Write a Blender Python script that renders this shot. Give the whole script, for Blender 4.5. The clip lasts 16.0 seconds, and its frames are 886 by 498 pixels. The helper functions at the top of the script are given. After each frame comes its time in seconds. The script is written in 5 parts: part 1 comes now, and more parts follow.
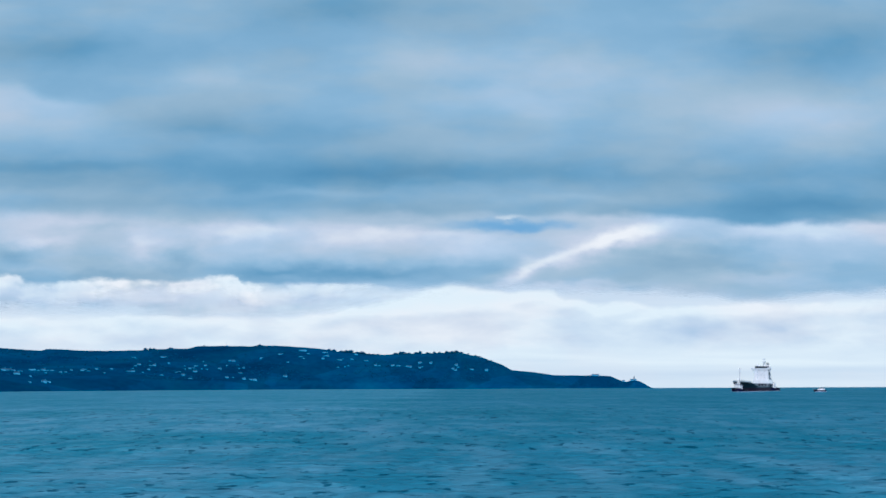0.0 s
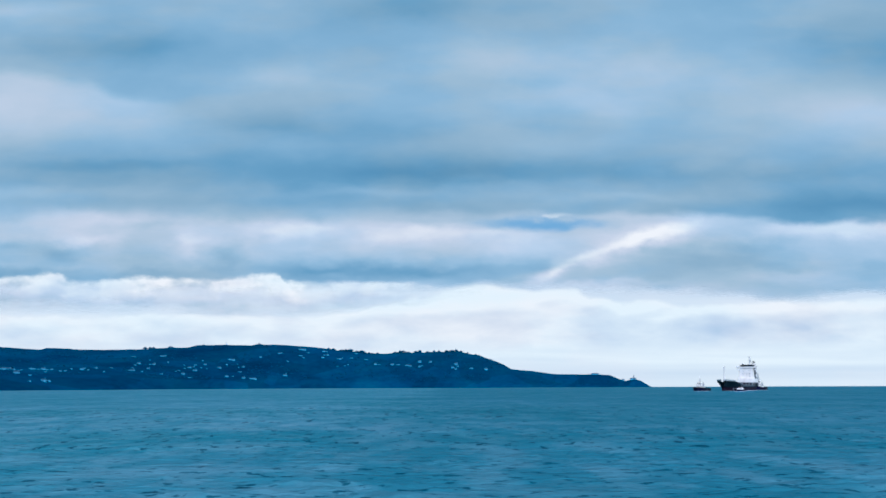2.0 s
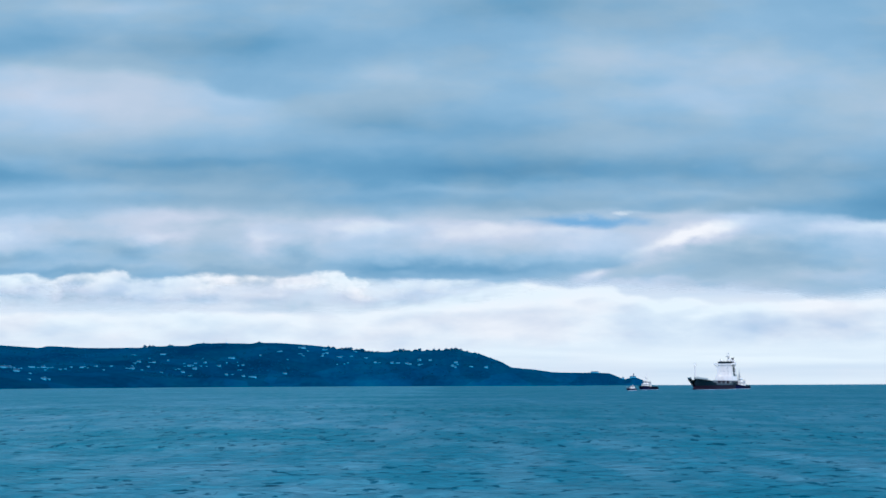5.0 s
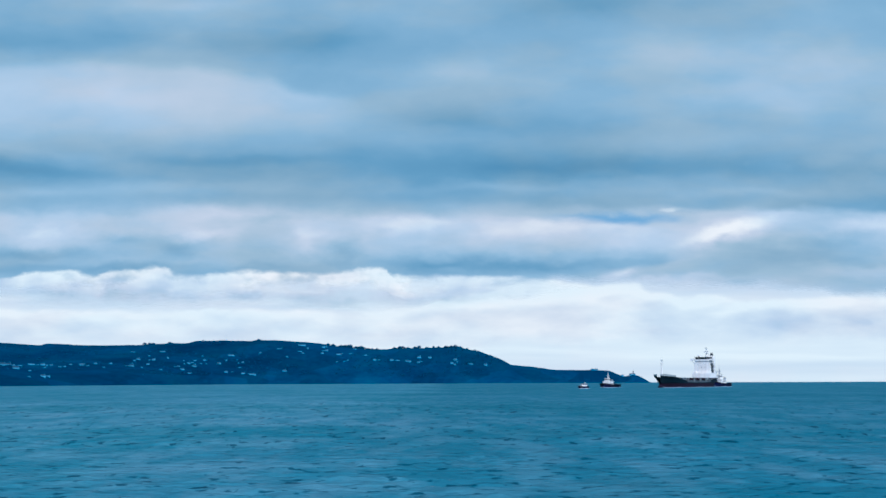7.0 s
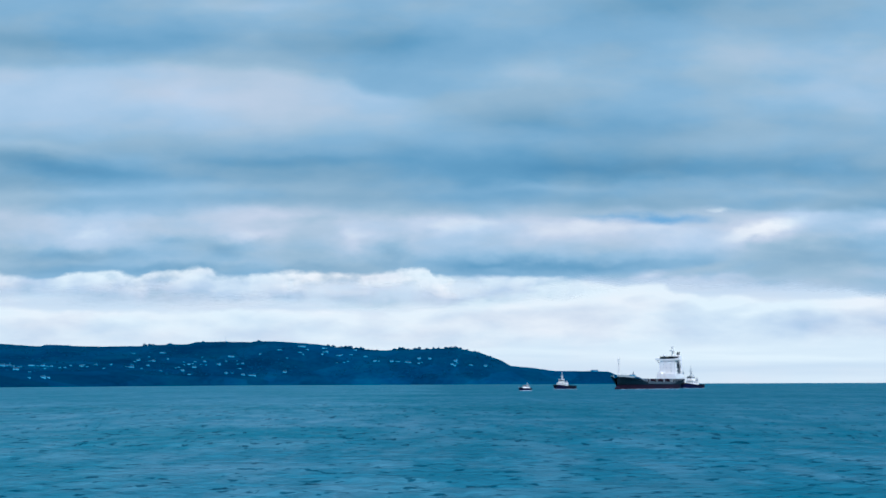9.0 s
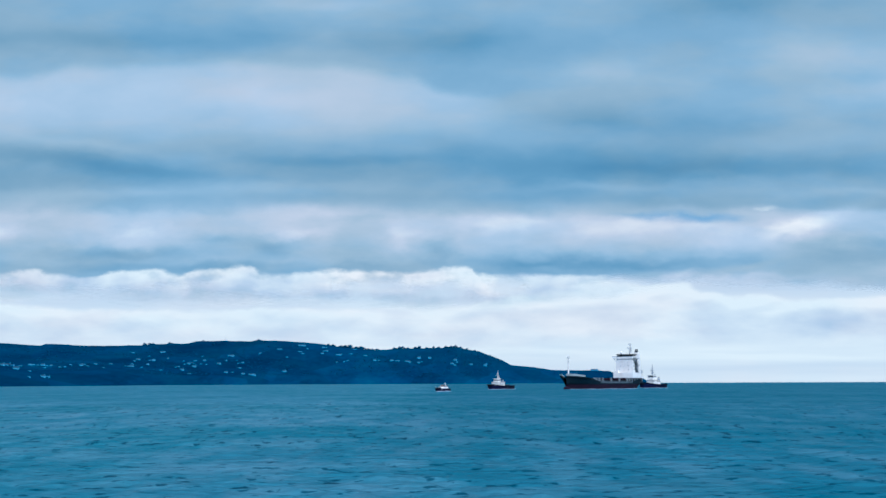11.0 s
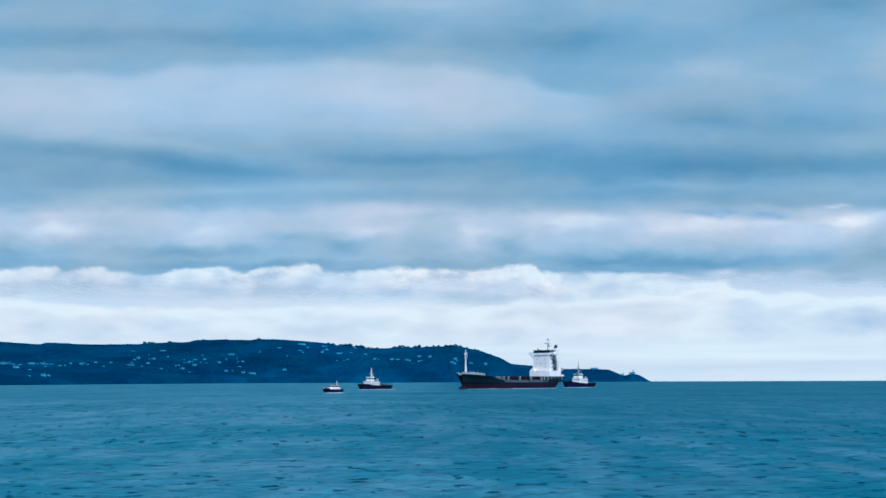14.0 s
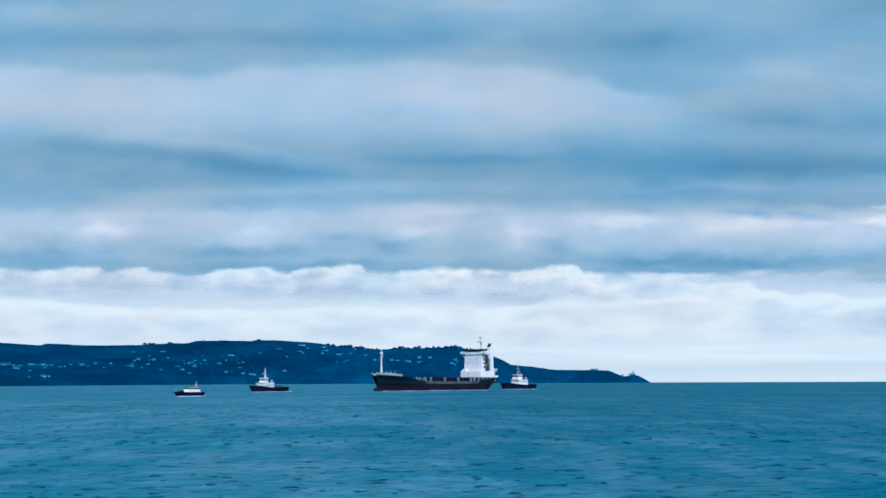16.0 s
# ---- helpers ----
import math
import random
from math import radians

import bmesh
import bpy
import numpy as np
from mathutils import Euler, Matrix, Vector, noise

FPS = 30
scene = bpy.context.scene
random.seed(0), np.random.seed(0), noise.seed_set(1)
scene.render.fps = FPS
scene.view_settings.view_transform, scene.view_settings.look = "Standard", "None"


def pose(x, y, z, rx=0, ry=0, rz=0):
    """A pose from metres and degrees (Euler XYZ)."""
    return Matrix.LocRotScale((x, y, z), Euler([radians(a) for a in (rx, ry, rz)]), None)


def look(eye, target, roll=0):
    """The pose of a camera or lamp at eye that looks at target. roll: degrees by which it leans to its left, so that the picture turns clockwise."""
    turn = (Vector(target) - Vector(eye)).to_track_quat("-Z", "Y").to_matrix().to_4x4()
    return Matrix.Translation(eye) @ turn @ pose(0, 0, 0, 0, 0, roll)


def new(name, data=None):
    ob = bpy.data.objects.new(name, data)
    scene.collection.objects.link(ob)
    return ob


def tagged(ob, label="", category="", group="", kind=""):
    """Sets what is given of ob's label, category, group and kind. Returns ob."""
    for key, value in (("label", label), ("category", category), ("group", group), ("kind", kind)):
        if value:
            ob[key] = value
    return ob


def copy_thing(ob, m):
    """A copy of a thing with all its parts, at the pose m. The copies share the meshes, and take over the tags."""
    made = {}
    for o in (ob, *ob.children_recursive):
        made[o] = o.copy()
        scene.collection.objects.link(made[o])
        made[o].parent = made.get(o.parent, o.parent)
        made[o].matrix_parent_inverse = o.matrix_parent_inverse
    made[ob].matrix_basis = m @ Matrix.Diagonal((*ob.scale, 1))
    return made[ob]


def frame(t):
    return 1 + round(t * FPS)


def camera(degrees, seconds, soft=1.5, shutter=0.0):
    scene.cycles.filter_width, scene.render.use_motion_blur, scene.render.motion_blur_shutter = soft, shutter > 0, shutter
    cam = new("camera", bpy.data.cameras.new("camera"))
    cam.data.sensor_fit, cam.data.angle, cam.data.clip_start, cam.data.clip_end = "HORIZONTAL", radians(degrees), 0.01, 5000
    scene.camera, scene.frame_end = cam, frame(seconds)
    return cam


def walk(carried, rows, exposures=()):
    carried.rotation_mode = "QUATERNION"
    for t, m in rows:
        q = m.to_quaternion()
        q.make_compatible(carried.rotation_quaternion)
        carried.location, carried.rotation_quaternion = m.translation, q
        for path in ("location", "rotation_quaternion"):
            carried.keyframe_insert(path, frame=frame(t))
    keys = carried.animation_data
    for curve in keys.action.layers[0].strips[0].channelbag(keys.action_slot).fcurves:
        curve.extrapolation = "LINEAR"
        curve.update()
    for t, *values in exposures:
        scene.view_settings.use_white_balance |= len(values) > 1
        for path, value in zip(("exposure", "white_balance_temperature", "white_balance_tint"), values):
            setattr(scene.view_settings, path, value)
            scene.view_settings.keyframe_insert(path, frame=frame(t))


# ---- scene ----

F = 784 / math.tan(radians(20))        # focal length in picture units at 40 degrees
EYE = 4.5                              # camera above the sea
SEA_END = 4672.0                       # where the sea meets the sky

# ---- camera ----
cam = camera(40, 16.0, soft=1.6)


def aim(yaw, drop):
    """Camera pose; drop: how far the true horizon lies below the middle, in picture units."""
    return pose(0, 0, EYE, 90 + math.degrees(math.atan(drop / F)), ROLL, yaw)


ROLL = 0.2
LEAN = 0.0049                          # crest and houses were set out against a lesser roll
SKYLINE = 235.4
walk(cam, [(t, aim(0.0 + dx * 0.0266, SKYLINE + dy)) for t, dx, dy in (
    (0.0, 1.5, 9.6), (0.5, 1.5, 9.4), (1.0, 1.2, 8.6), (1.5, 1.0, 8.0), (2.5, 1.0, 7.8), (3.5, 1.0, 7.8),
    (4.2, 1.0, 7.4), (6.3, 0.0, 0.2), (7.0, 0.0, 0.0), (8.0, 0.0, 0.2), (8.5, 0.0, 1.6), (9.2, 0.0, 2.0),
    (11.3, 0.0, 0.5), (12.0, 0.0, 0.8), (12.5, 0.0, 1.0), (13.0, 0.0, -4.4), (13.5, 0.0, -3.3), (14.0, 0.0, -1.8),
    (14.5, 0.0, -1.4), (15.0, 0.0, -0.2), (15.5, 0.0, -0.6), (16.0, 0.0, 0.0))],
    exposures=[(0.0, 1.01, 4060, 10.5), (2.0, 1.05, 4075, 11), (3.5, 1.09, 4120, 12), (4.2, 1.09, 4120, 12), (7.0, 1.02, 4025, 9.5), (9.2, 1.03, 4025, 9.5), (12.0, 0.98, 3965, 9), (16.0, 0.98, 3975, 9)])

# ---- world and sun ----
SUN_EL, SUN_AZ = 42.0, 164.0           # high behind the viewer's shoulder, veiled by cloud
world = bpy.data.worlds.new("sky")
scene.world = world
world.use_nodes = True
wn, wl = world.node_tree.nodes, world.node_tree.links
wn.clear()
w_out = wn.new("ShaderNodeOutputWorld")
w_bg = wn.new("ShaderNodeBackground")
w_sky = wn.new("ShaderNodeTexSky")
w_sky.sky_type = "NISHITA"
w_sky.sun_disc = False
w_sky.sun_elevation, w_sky.sun_rotation = radians(SUN_EL), radians(SUN_AZ)
w_sky.air_density, w_sky.dust_density = 1.0, 2.0
w_bg.inputs["Strength"].default_value = 0.045
wl.new(w_sky.outputs[0], w_bg.inputs[0])
wl.new(w_bg.outputs[0], w_out.inputs[0])
sun = new("sun", bpy.data.lights.new("sun", "SUN"))
sun.data.energy, sun.data.angle, sun.data.color = 1.8, radians(14), (1.0, 0.80, 0.54)
az = radians(SUN_AZ)
sun.matrix_world = look((0, 0, 300), (-math.sin(az) * 100, -math.cos(az) * 100, 300 - 100 * math.tan(radians(SUN_EL))))


# ---- materials ----
def lin(c):
    return c / 12.92 if c <= 0.04045 else ((c + 0.055) / 1.055) ** 2.4


def rgb(r, g, b):
    return (lin(r / 255), lin(g / 255), lin(b / 255), 1.0)


WARM = ((1.139, 0.221, 0.028), (-0.011, 0.938, 0.008), (-0.012, -0.040, 0.548))  # undoes the cool white balance for the glowing sky
SKY_GLOW = 0.5


def sky_rgb(r, g, b):
    c = rgb(r, g, b)
    return (*[max(0.0, sum(k * x for k, x in zip(row, c))) for row in WARM], 1.0)


def shader(name):
    m = bpy.data.materials.new(name)
    m.use_nodes = True
    return m, m.node_tree.nodes, m.node_tree.links, m.node_tree.nodes["Principled BSDF"]


def paint(name, color, rough=0.5, metal=0.0, grain=0.15, scale=1.5, second=None, bump=0.02, streak=1.0):
    """Painted or raw surface: colour with broad stains and fine grain, uneven gloss and a little relief."""
    m, n, l, p = shader(name)
    co = n.new("ShaderNodeTexCoord")
    mp = n.new("ShaderNodeMapping")
    mp.inputs["Scale"].default_value = (1, 1, streak)
    l.new(co.outputs["Object"], mp.inputs[0])
    a, b = n.new("ShaderNodeTexNoise"), n.new("ShaderNodeTexNoise")
    for x, s in ((a, scale), (b, scale * 9)):
        x.inputs["Scale"].default_value, x.inputs["Detail"].default_value = s, 5
        l.new(mp.outputs[0], x.inputs["Vector"])
    add = n.new("ShaderNodeMath")
    add.operation = "MULTIPLY_ADD"
    add.inputs[1].default_value = 0.65
    l.new(a.outputs["Fac"], add.inputs[0])
    mul = n.new("ShaderNodeMath")
    mul.operation = "MULTIPLY"
    mul.inputs[1].default_value = 0.35
    l.new(b.outputs["Fac"], mul.inputs[0])
    l.new(mul.outputs[0], add.inputs[2])
    r = n.new("ShaderNodeValToRGB")
    dark = second or tuple(c * (1 - 2.2 * grain) for c in color[:3])
    r.color_ramp.elements[0].position, r.color_ramp.elements[0].color = 0.36, (*dark[:3], 1)
    r.color_ramp.elements[1].position, r.color_ramp.elements[1].color = 0.56, (*color[:3], 1)
    l.new(add.outputs[0], r.inputs[0])
    l.new(r.outputs[0], p.inputs["Base Color"])
    p.inputs["Roughness"].default_value, p.inputs["Metallic"].default_value = rough, metal
    bp = n.new("ShaderNodeBump")
    bp.inputs["Strength"].default_value, bp.inputs["Distance"].default_value = 0.4, bump
    l.new(add.outputs[0], bp.inputs["Height"])
    l.new(bp.outputs[0], p.inputs["Normal"])
    return m


M_WHITE = paint("white_ship_paint", (0.92, 0.83, 0.70), 0.5, grain=0.08, scale=0.5, second=(0.80, 0.69, 0.55), streak=0.25)
M_HULL = paint("dark_green_grey_hull_paint", (0.004, 0.014, 0.022), 0.5, scale=0.25, second=(0.009, 0.018, 0.023), streak=0.3)
M_BOOT = paint("dull_red_antifouling", (0.017, 0.006, 0.015), 0.7, scale=0.3, second=(0.008, 0.005, 0.013), streak=0.4)
M_BAND = paint("grey_green_deck_edge_paint", (0.085, 0.10, 0.10), 0.55, scale=0.4, second=(0.040, 0.044, 0.044))
M_POST = paint("weathered_grey_post_paint", (0.20, 0.21, 0.20), 0.6, scale=0.6, second=(0.12, 0.12, 0.11))
M_PALE = paint("pale_grey_bulwark_paint", (0.40, 0.40, 0.35), 0.55, scale=0.4, second=(0.26, 0.25, 0.21))
M_HATCH = paint("oxide_red_hatch_paint", (0.018, 0.006, 0.013), 0.6, scale=0.6)
M_DARK = paint("black_shadowed_steel", (0.012, 0.013, 0.015), 0.6)
M_GLASS = paint("dark_bridge_glass", (0.008, 0.010, 0.013), 0.12, grain=0.05, bump=0.001)
M_NAVY = paint("navy_tug_hull_paint", (0.004, 0.005, 0.034), 0.4, scale=0.5)
M_RUBBER = paint("black_rubber_fender", (0.006, 0.006, 0.008), 0.85)
M_ORANGE = paint("faded_orange_paint", (0.34, 0.12, 0.08), 0.5, scale=0.8)
for dull in (M_HULL, M_BOOT, M_NAVY, M_RUBBER, M_HATCH):
    dull.node_tree.nodes["Principled BSDF"].inputs["Roughness"].default_value = 0.75
    dull.node_tree.nodes["Principled BSDF"].inputs["Specular IOR Level"].default_value = 0.15
M_DECK = paint("dull_green_deck_paint", (0.07, 0.10, 0.08), 0.7)
M_STEEL = paint("grey_steel", (0.35, 0.35, 0.34), 0.5, 0.3)
M_FOAM = paint("white_foam", (0.75, 0.78, 0.80), 0.9, grain=0.2, scale=1.2)


# ---- mesh helpers ----
def put(bm, name, mat, parent=None, label="", smooth=False):
    me = bpy.data.meshes.new(name)
    bmesh.ops.recalc_face_normals(bm, faces=bm.faces)
    if smooth:
        for f in bm.faces:
            f.smooth = True
    bm.to_mesh(me)
    bm.free()
    for mm in (mat if isinstance(mat, (list, tuple)) else [mat]):
        me.materials.append(mm)
    ob = new(name, me)
    ob.parent = parent
    if label:
        tagged(ob, label)
    return ob


def part(name, bm, mat, parent, label="", smooth=False):
    return put(bm, name, mat, parent, label, smooth)


def box(bm, x0, x1, y0, y1, z0, z1, bevel=0.0, taper=(1.0, 1.0), shift=0.0):
    """A box with an optional narrower top; returns its vertices."""
    cx, cy = (x0 + x1) / 2, (y0 + y1) / 2
    vs = []
    for z, (tx, ty), sh in ((z0, (1, 1), 0), (z1, taper, shift)):
        for sx, sy in ((-1, -1), (1, -1), (1, 1), (-1, 1)):
            vs.append(bm.verts.new((cx + sh + sx * (x1 - x0) / 2 * tx, cy + sy * (y1 - y0) / 2 * ty, z)))
    fs = [(3, 2, 1, 0), (4, 5, 6, 7), (0, 1, 5, 4), (1, 2, 6, 5), (2, 3, 7, 6), (3, 0, 4, 7)]
    faces = [bm.faces.new([vs[i] for i in f]) for f in fs]
    if bevel:
        es = list({e for f in faces for e in f.edges})
        bmesh.ops.bevel(bm, geom=es, offset=bevel, segments=2, affect="EDGES", profile=0.5)
    return vs


def rod(bm, a, b, r, r2=None, seg=8):
    a, b = Vector(a), Vector(b)
    d = b - a
    q = d.to_track_quat("Z", "Y").to_matrix().to_4x4()
    bmesh.ops.create_cone(bm, cap_ends=True, segments=seg, radius1=r, radius2=r if r2 is None else r2, depth=d.length,
                          matrix=Matrix.Translation((a + b) / 2) @ q)


def B():
    return bmesh.new()


def one(maker, *a, **k):
    bm = bmesh.new()
    maker(bm, *a, **k)
    return bm


def empty(name, label, category, group=""):
    return tagged(new(name), label, category, group)


def loft(rings, close_ends=True, ring_closed=False):
    """Skin through rings of equal length."""
    bm = bmesh.new()
    vs = [[bm.verts.new(p) for p in r] for r in rings]
    n = len(rings[0])
    for i in range(len(vs) - 1):
        for j in range(n if ring_closed else n - 1):
            k = (j + 1) % n
            bm.faces.new((vs[i][j], vs[i][k], vs[i + 1][k], vs[i + 1][j]))
    if close_ends:
        bm.faces.new(vs[0])
        bm.faces.new(vs[-1])
    bmesh.ops.remove_doubles(bm, verts=bm.verts, dist=0.001)
    return bm


# ---- sky: a still far veil and five drifting cloud decks ----
class Sky:
    """Node network for a glowing cloud sheet, by bearing: u to the side, v downwards."""

    def __init__(self, name):
        self.m = bpy.data.materials.new(name)
        self.m.use_nodes = True
        self.n, self.l = self.m.node_tree.nodes, self.m.node_tree.links
        self.n.clear()
        co = self.n.new("ShaderNodeTexCoord")
        sep = self.n.new("ShaderNodeSeparateXYZ")
        self.l.new(co.outputs["Object"], sep.inputs[0])
        self.u = self.op("MULTIPLY_ADD", self.op("DIVIDE", sep.outputs[0], sep.outputs[1]), F, 784.0)
        self.v = self.op("MULTIPLY_ADD", self.op("DIVIDE", self.op("SUBTRACT", sep.outputs[2], EYE), sep.outputs[1]), -F, 675.0)

    def op(self, kind, a, b=None, c=None):
        x = self.n.new("ShaderNodeMath")
        x.operation = kind
        for i, s in enumerate((a, b, c)):
            if s is None:
                continue
            if isinstance(s, (int, float)):
                x.inputs[i].default_value = s
            else:
                self.l.new(s, x.inputs[i])
        return x.outputs[0]

    def noise(self, su, sv, seed, detail=4, rough=0.5, u=None, v=None):
        """Noise about -0.5 to 0.5, su by sv units in size."""
        cb = self.n.new("ShaderNodeCombineXYZ")
        self.l.new(self.op("DIVIDE", u or self.u, su), cb.inputs[0])
        self.l.new(self.op("DIVIDE", v or self.v, sv), cb.inputs[1])
        cb.inputs[2].default_value = seed
        t = self.n.new("ShaderNodeTexNoise")
        t.inputs["Scale"].default_value, t.inputs["Detail"].default_value, t.inputs["Roughness"].default_value = 1.0, detail, rough
        self.l.new(cb.outputs[0], t.inputs["Vector"])
        return self.op("SUBTRACT", t.outputs["Fac"], 0.5)

    def warp(self, x, su, sv, seed, amount, detail=4):
        return self.op("MULTIPLY_ADD", self.noise(su, sv, seed, detail), amount, x)

    def smooth(self, x, a, b, lo=0.0, hi=1.0):
        r = self.n.new("ShaderNodeMapRange")
        r.interpolation_type = "SMOOTHSTEP"
        self.l.new(x, r.inputs[0])
        for i, s in ((1, a), (2, b), (3, lo), (4, hi)):
            r.inputs[i].default_value = s
        return r.outputs[0]

    def curve(self, x, pairs):
        """Piecewise smooth value of x through (x, value) pairs."""
        lo, hi = pairs[0][0], pairs[-1][0]
        r = self.n.new("ShaderNodeValToRGB")
        r.color_ramp.interpolation = "EASE"
        e = r.color_ramp.elements
        while len(e) < len(pairs):
            e.new(0.5)
        for i, (px, val) in enumerate(pairs):
            e[i].position = (px - lo) / (hi - lo)
            e[i].color = (val, val, val, 1)
        self.l.new(self.op("MULTIPLY_ADD", x, 1 / (hi - lo), -lo / (hi - lo)), r.inputs[0])
        return r.outputs[0]

    def blob(self, u, v, cu, cv, ru, rv, amount, slope=0.0):
        """A soft patch; slope: how far v falls per u."""
        du = self.op("MULTIPLY_ADD", u, 1.0 / ru, -cu / ru)
        vv = v if not slope else self.op("MULTIPLY_ADD", u, -slope, self.op("ADD", v, slope * cu))
        dv = self.op("MULTIPLY_ADD", vv, 1.0 / rv, -cv / rv)
        d = self.op("ADD", self.op("MULTIPLY", du, du), self.op("MULTIPLY", dv, dv))
        return self.op("MULTIPLY", self.op("EXPONENT", self.op("MULTIPLY", d, -2.0)), amount)

    def total(self, parts):
        s = parts[0]
        for p in parts[1:]:
            s = self.op("ADD", s, p)
        return s

    def times(self, *parts):
        s = parts[0]
        for p in parts[1:]:
            s = self.op("MULTIPLY", s, p)
        return s

    def finish(self, field, alpha=None, warmest=1.0, clear=None):
        """Tones for a field of 0 to 1; clear: where blue sky shows through."""
        both = self.n.new("ShaderNodeMix")
        both.data_type = "RGBA"
        warm = self.smooth(self.noise(320, 110, 41.0, 4), -0.12, 0.12, 0.0, warmest)
        if clear is not None:
            warm = self.op("MULTIPLY", warm, self.op("SUBTRACT", 1.0, clear))
        self.l.new(warm, both.inputs[0])
        for slot, tones in ((6, CLEAR_TONES), (7, CLOUD_TONES)):
            r = self.n.new("ShaderNodeValToRGB")
            e = r.color_ramp.elements
            while len(e) < len(tones):
                e.new(0.5)
            for i, (px, c) in enumerate(tones):
                e[i].position, e[i].color = px, sky_rgb(*c)
            self.l.new(field, r.inputs[0])
            self.l.new(r.outputs[0], both.inputs[slot])
        color = both.outputs[2]
        if clear is not None:
            gap = self.n.new("ShaderNodeMix")
            gap.data_type = "RGBA"
            self.l.new(clear, gap.inputs[0])
            self.l.new(color, gap.inputs[6])
            gap.inputs[7].default_value = sky_rgb(92, 163, 215)
            color = gap.outputs[2]
        em = self.n.new("ShaderNodeEmission")
        em.inputs["Strength"].default_value = SKY_GLOW
        self.l.new(color, em.inputs[0])
        out = self.n.new("ShaderNodeOutputMaterial")
        if alpha is None:
            self.l.new(em.outputs[0], out.inputs[0])
        else:
            tr, mx = self.n.new("ShaderNodeBsdfTransparent"), self.n.new("ShaderNodeMixShader")
            self.l.new(alpha, mx.inputs[0])
            self.l.new(tr.outputs[0], mx.inputs[1])
            self.l.new(em.outputs[0], mx.inputs[2])
            self.l.new(mx.outputs[0], out.inputs[0])
        return self.m


CLEAR_TONES = ((0.0, (70, 136, 179)), (0.25, (98, 157, 196)), (0.5, (139, 184, 217)), (0.75, (182, 209, 236)), (1.0, (220, 240, 252)))
CLOUD_TONES = ((0.0, (84, 141, 178)), (0.25, (113, 161, 193)), (0.5, (154, 188, 213)), (0.75, (192, 209, 231)), (1.0, (232, 241, 250)))


def veil_material():
    s = Sky("pale_horizon_sky")
    w = s.warp(s.v, 420, 60, 3.1, 50.0, 3)
    f = s.curve(w, ((-900, 0.2), (0, 0.35), (300, 0.4), (390, 0.5), (440, 0.6), (520, 0.84), (560, 0.92), (595, 0.95), (612, 0.93), (622, 0.98), (636, 0.90), (690, 0.90)))
    return s.finish(s.total([f, s.op("MULTIPLY", s.noise(420, 20, 7.7, 3), 0.22)]), None, 0.5)


def far_bank_material():
    """The furthest row of clouds, just above the horizon, rising to white heaps on one side."""
    s = Sky("far_white_cumulus")
    wu = s.warp(s.u, 70, 34, 51.0, 46.0)
    lump = s.noise(90, 36, 53.3, 5, 0.55, wu)
    rim = s.total([s.op("MULTIPLY", lump, 26.0), s.op("MULTIPLY", s.noise(40, 20, 57.2, 4), 9.0),
                   s.curve(wu, ((-900, 530), (-352, 527), (-272, 526), (-232, 533), (-182, 540), (-92, 543), (28, 545), (168, 545), (288, 543), (348, 548), (508, 550), (560, 543), (640, 530), (690, 514),
                                (760, 500), (800, 493), (860, 496), (905, 508), (935, 504), (965, 502), (1005, 515), (1060, 528), (1125, 522), (1160, 530), (1300, 528), (1568, 524), (2000, 530)))])
    d = s.op("SUBTRACT", s.v, rim)
    soft = s.warp(s.v, 110, 44, 15.2, 36.0)
    f = s.total([s.curve(d, ((-10, 0.97), (8, 1.0), (26, 0.92), (55, 0.88), (90, 0.92))), s.op("MULTIPLY", s.noise(110, 40, 59.9, 5, 0.5, wu), 0.46),
                 s.blob(wu, soft, 700, 535, 130, 26, 0.10), s.blob(wu, soft, 850, 530, 90, 30, 0.12), s.blob(wu, soft, 965, 528, 50, 26, 0.12), s.blob(wu, soft, 1130, 555, 40, 18, 0.08),
                 s.blob(wu, soft, 1250, 565, 260, 22, -0.10), s.blob(wu, soft, 640, 556, 60, 14, -0.10)])
    a = s.times(s.smooth(d, -5.0, 7.0), s.smooth(s.op("MULTIPLY_ADD", lump, 40.0, s.v), 585.0, 630.0, 1.0, 0.0))
    return s.finish(f, a, 0.8)


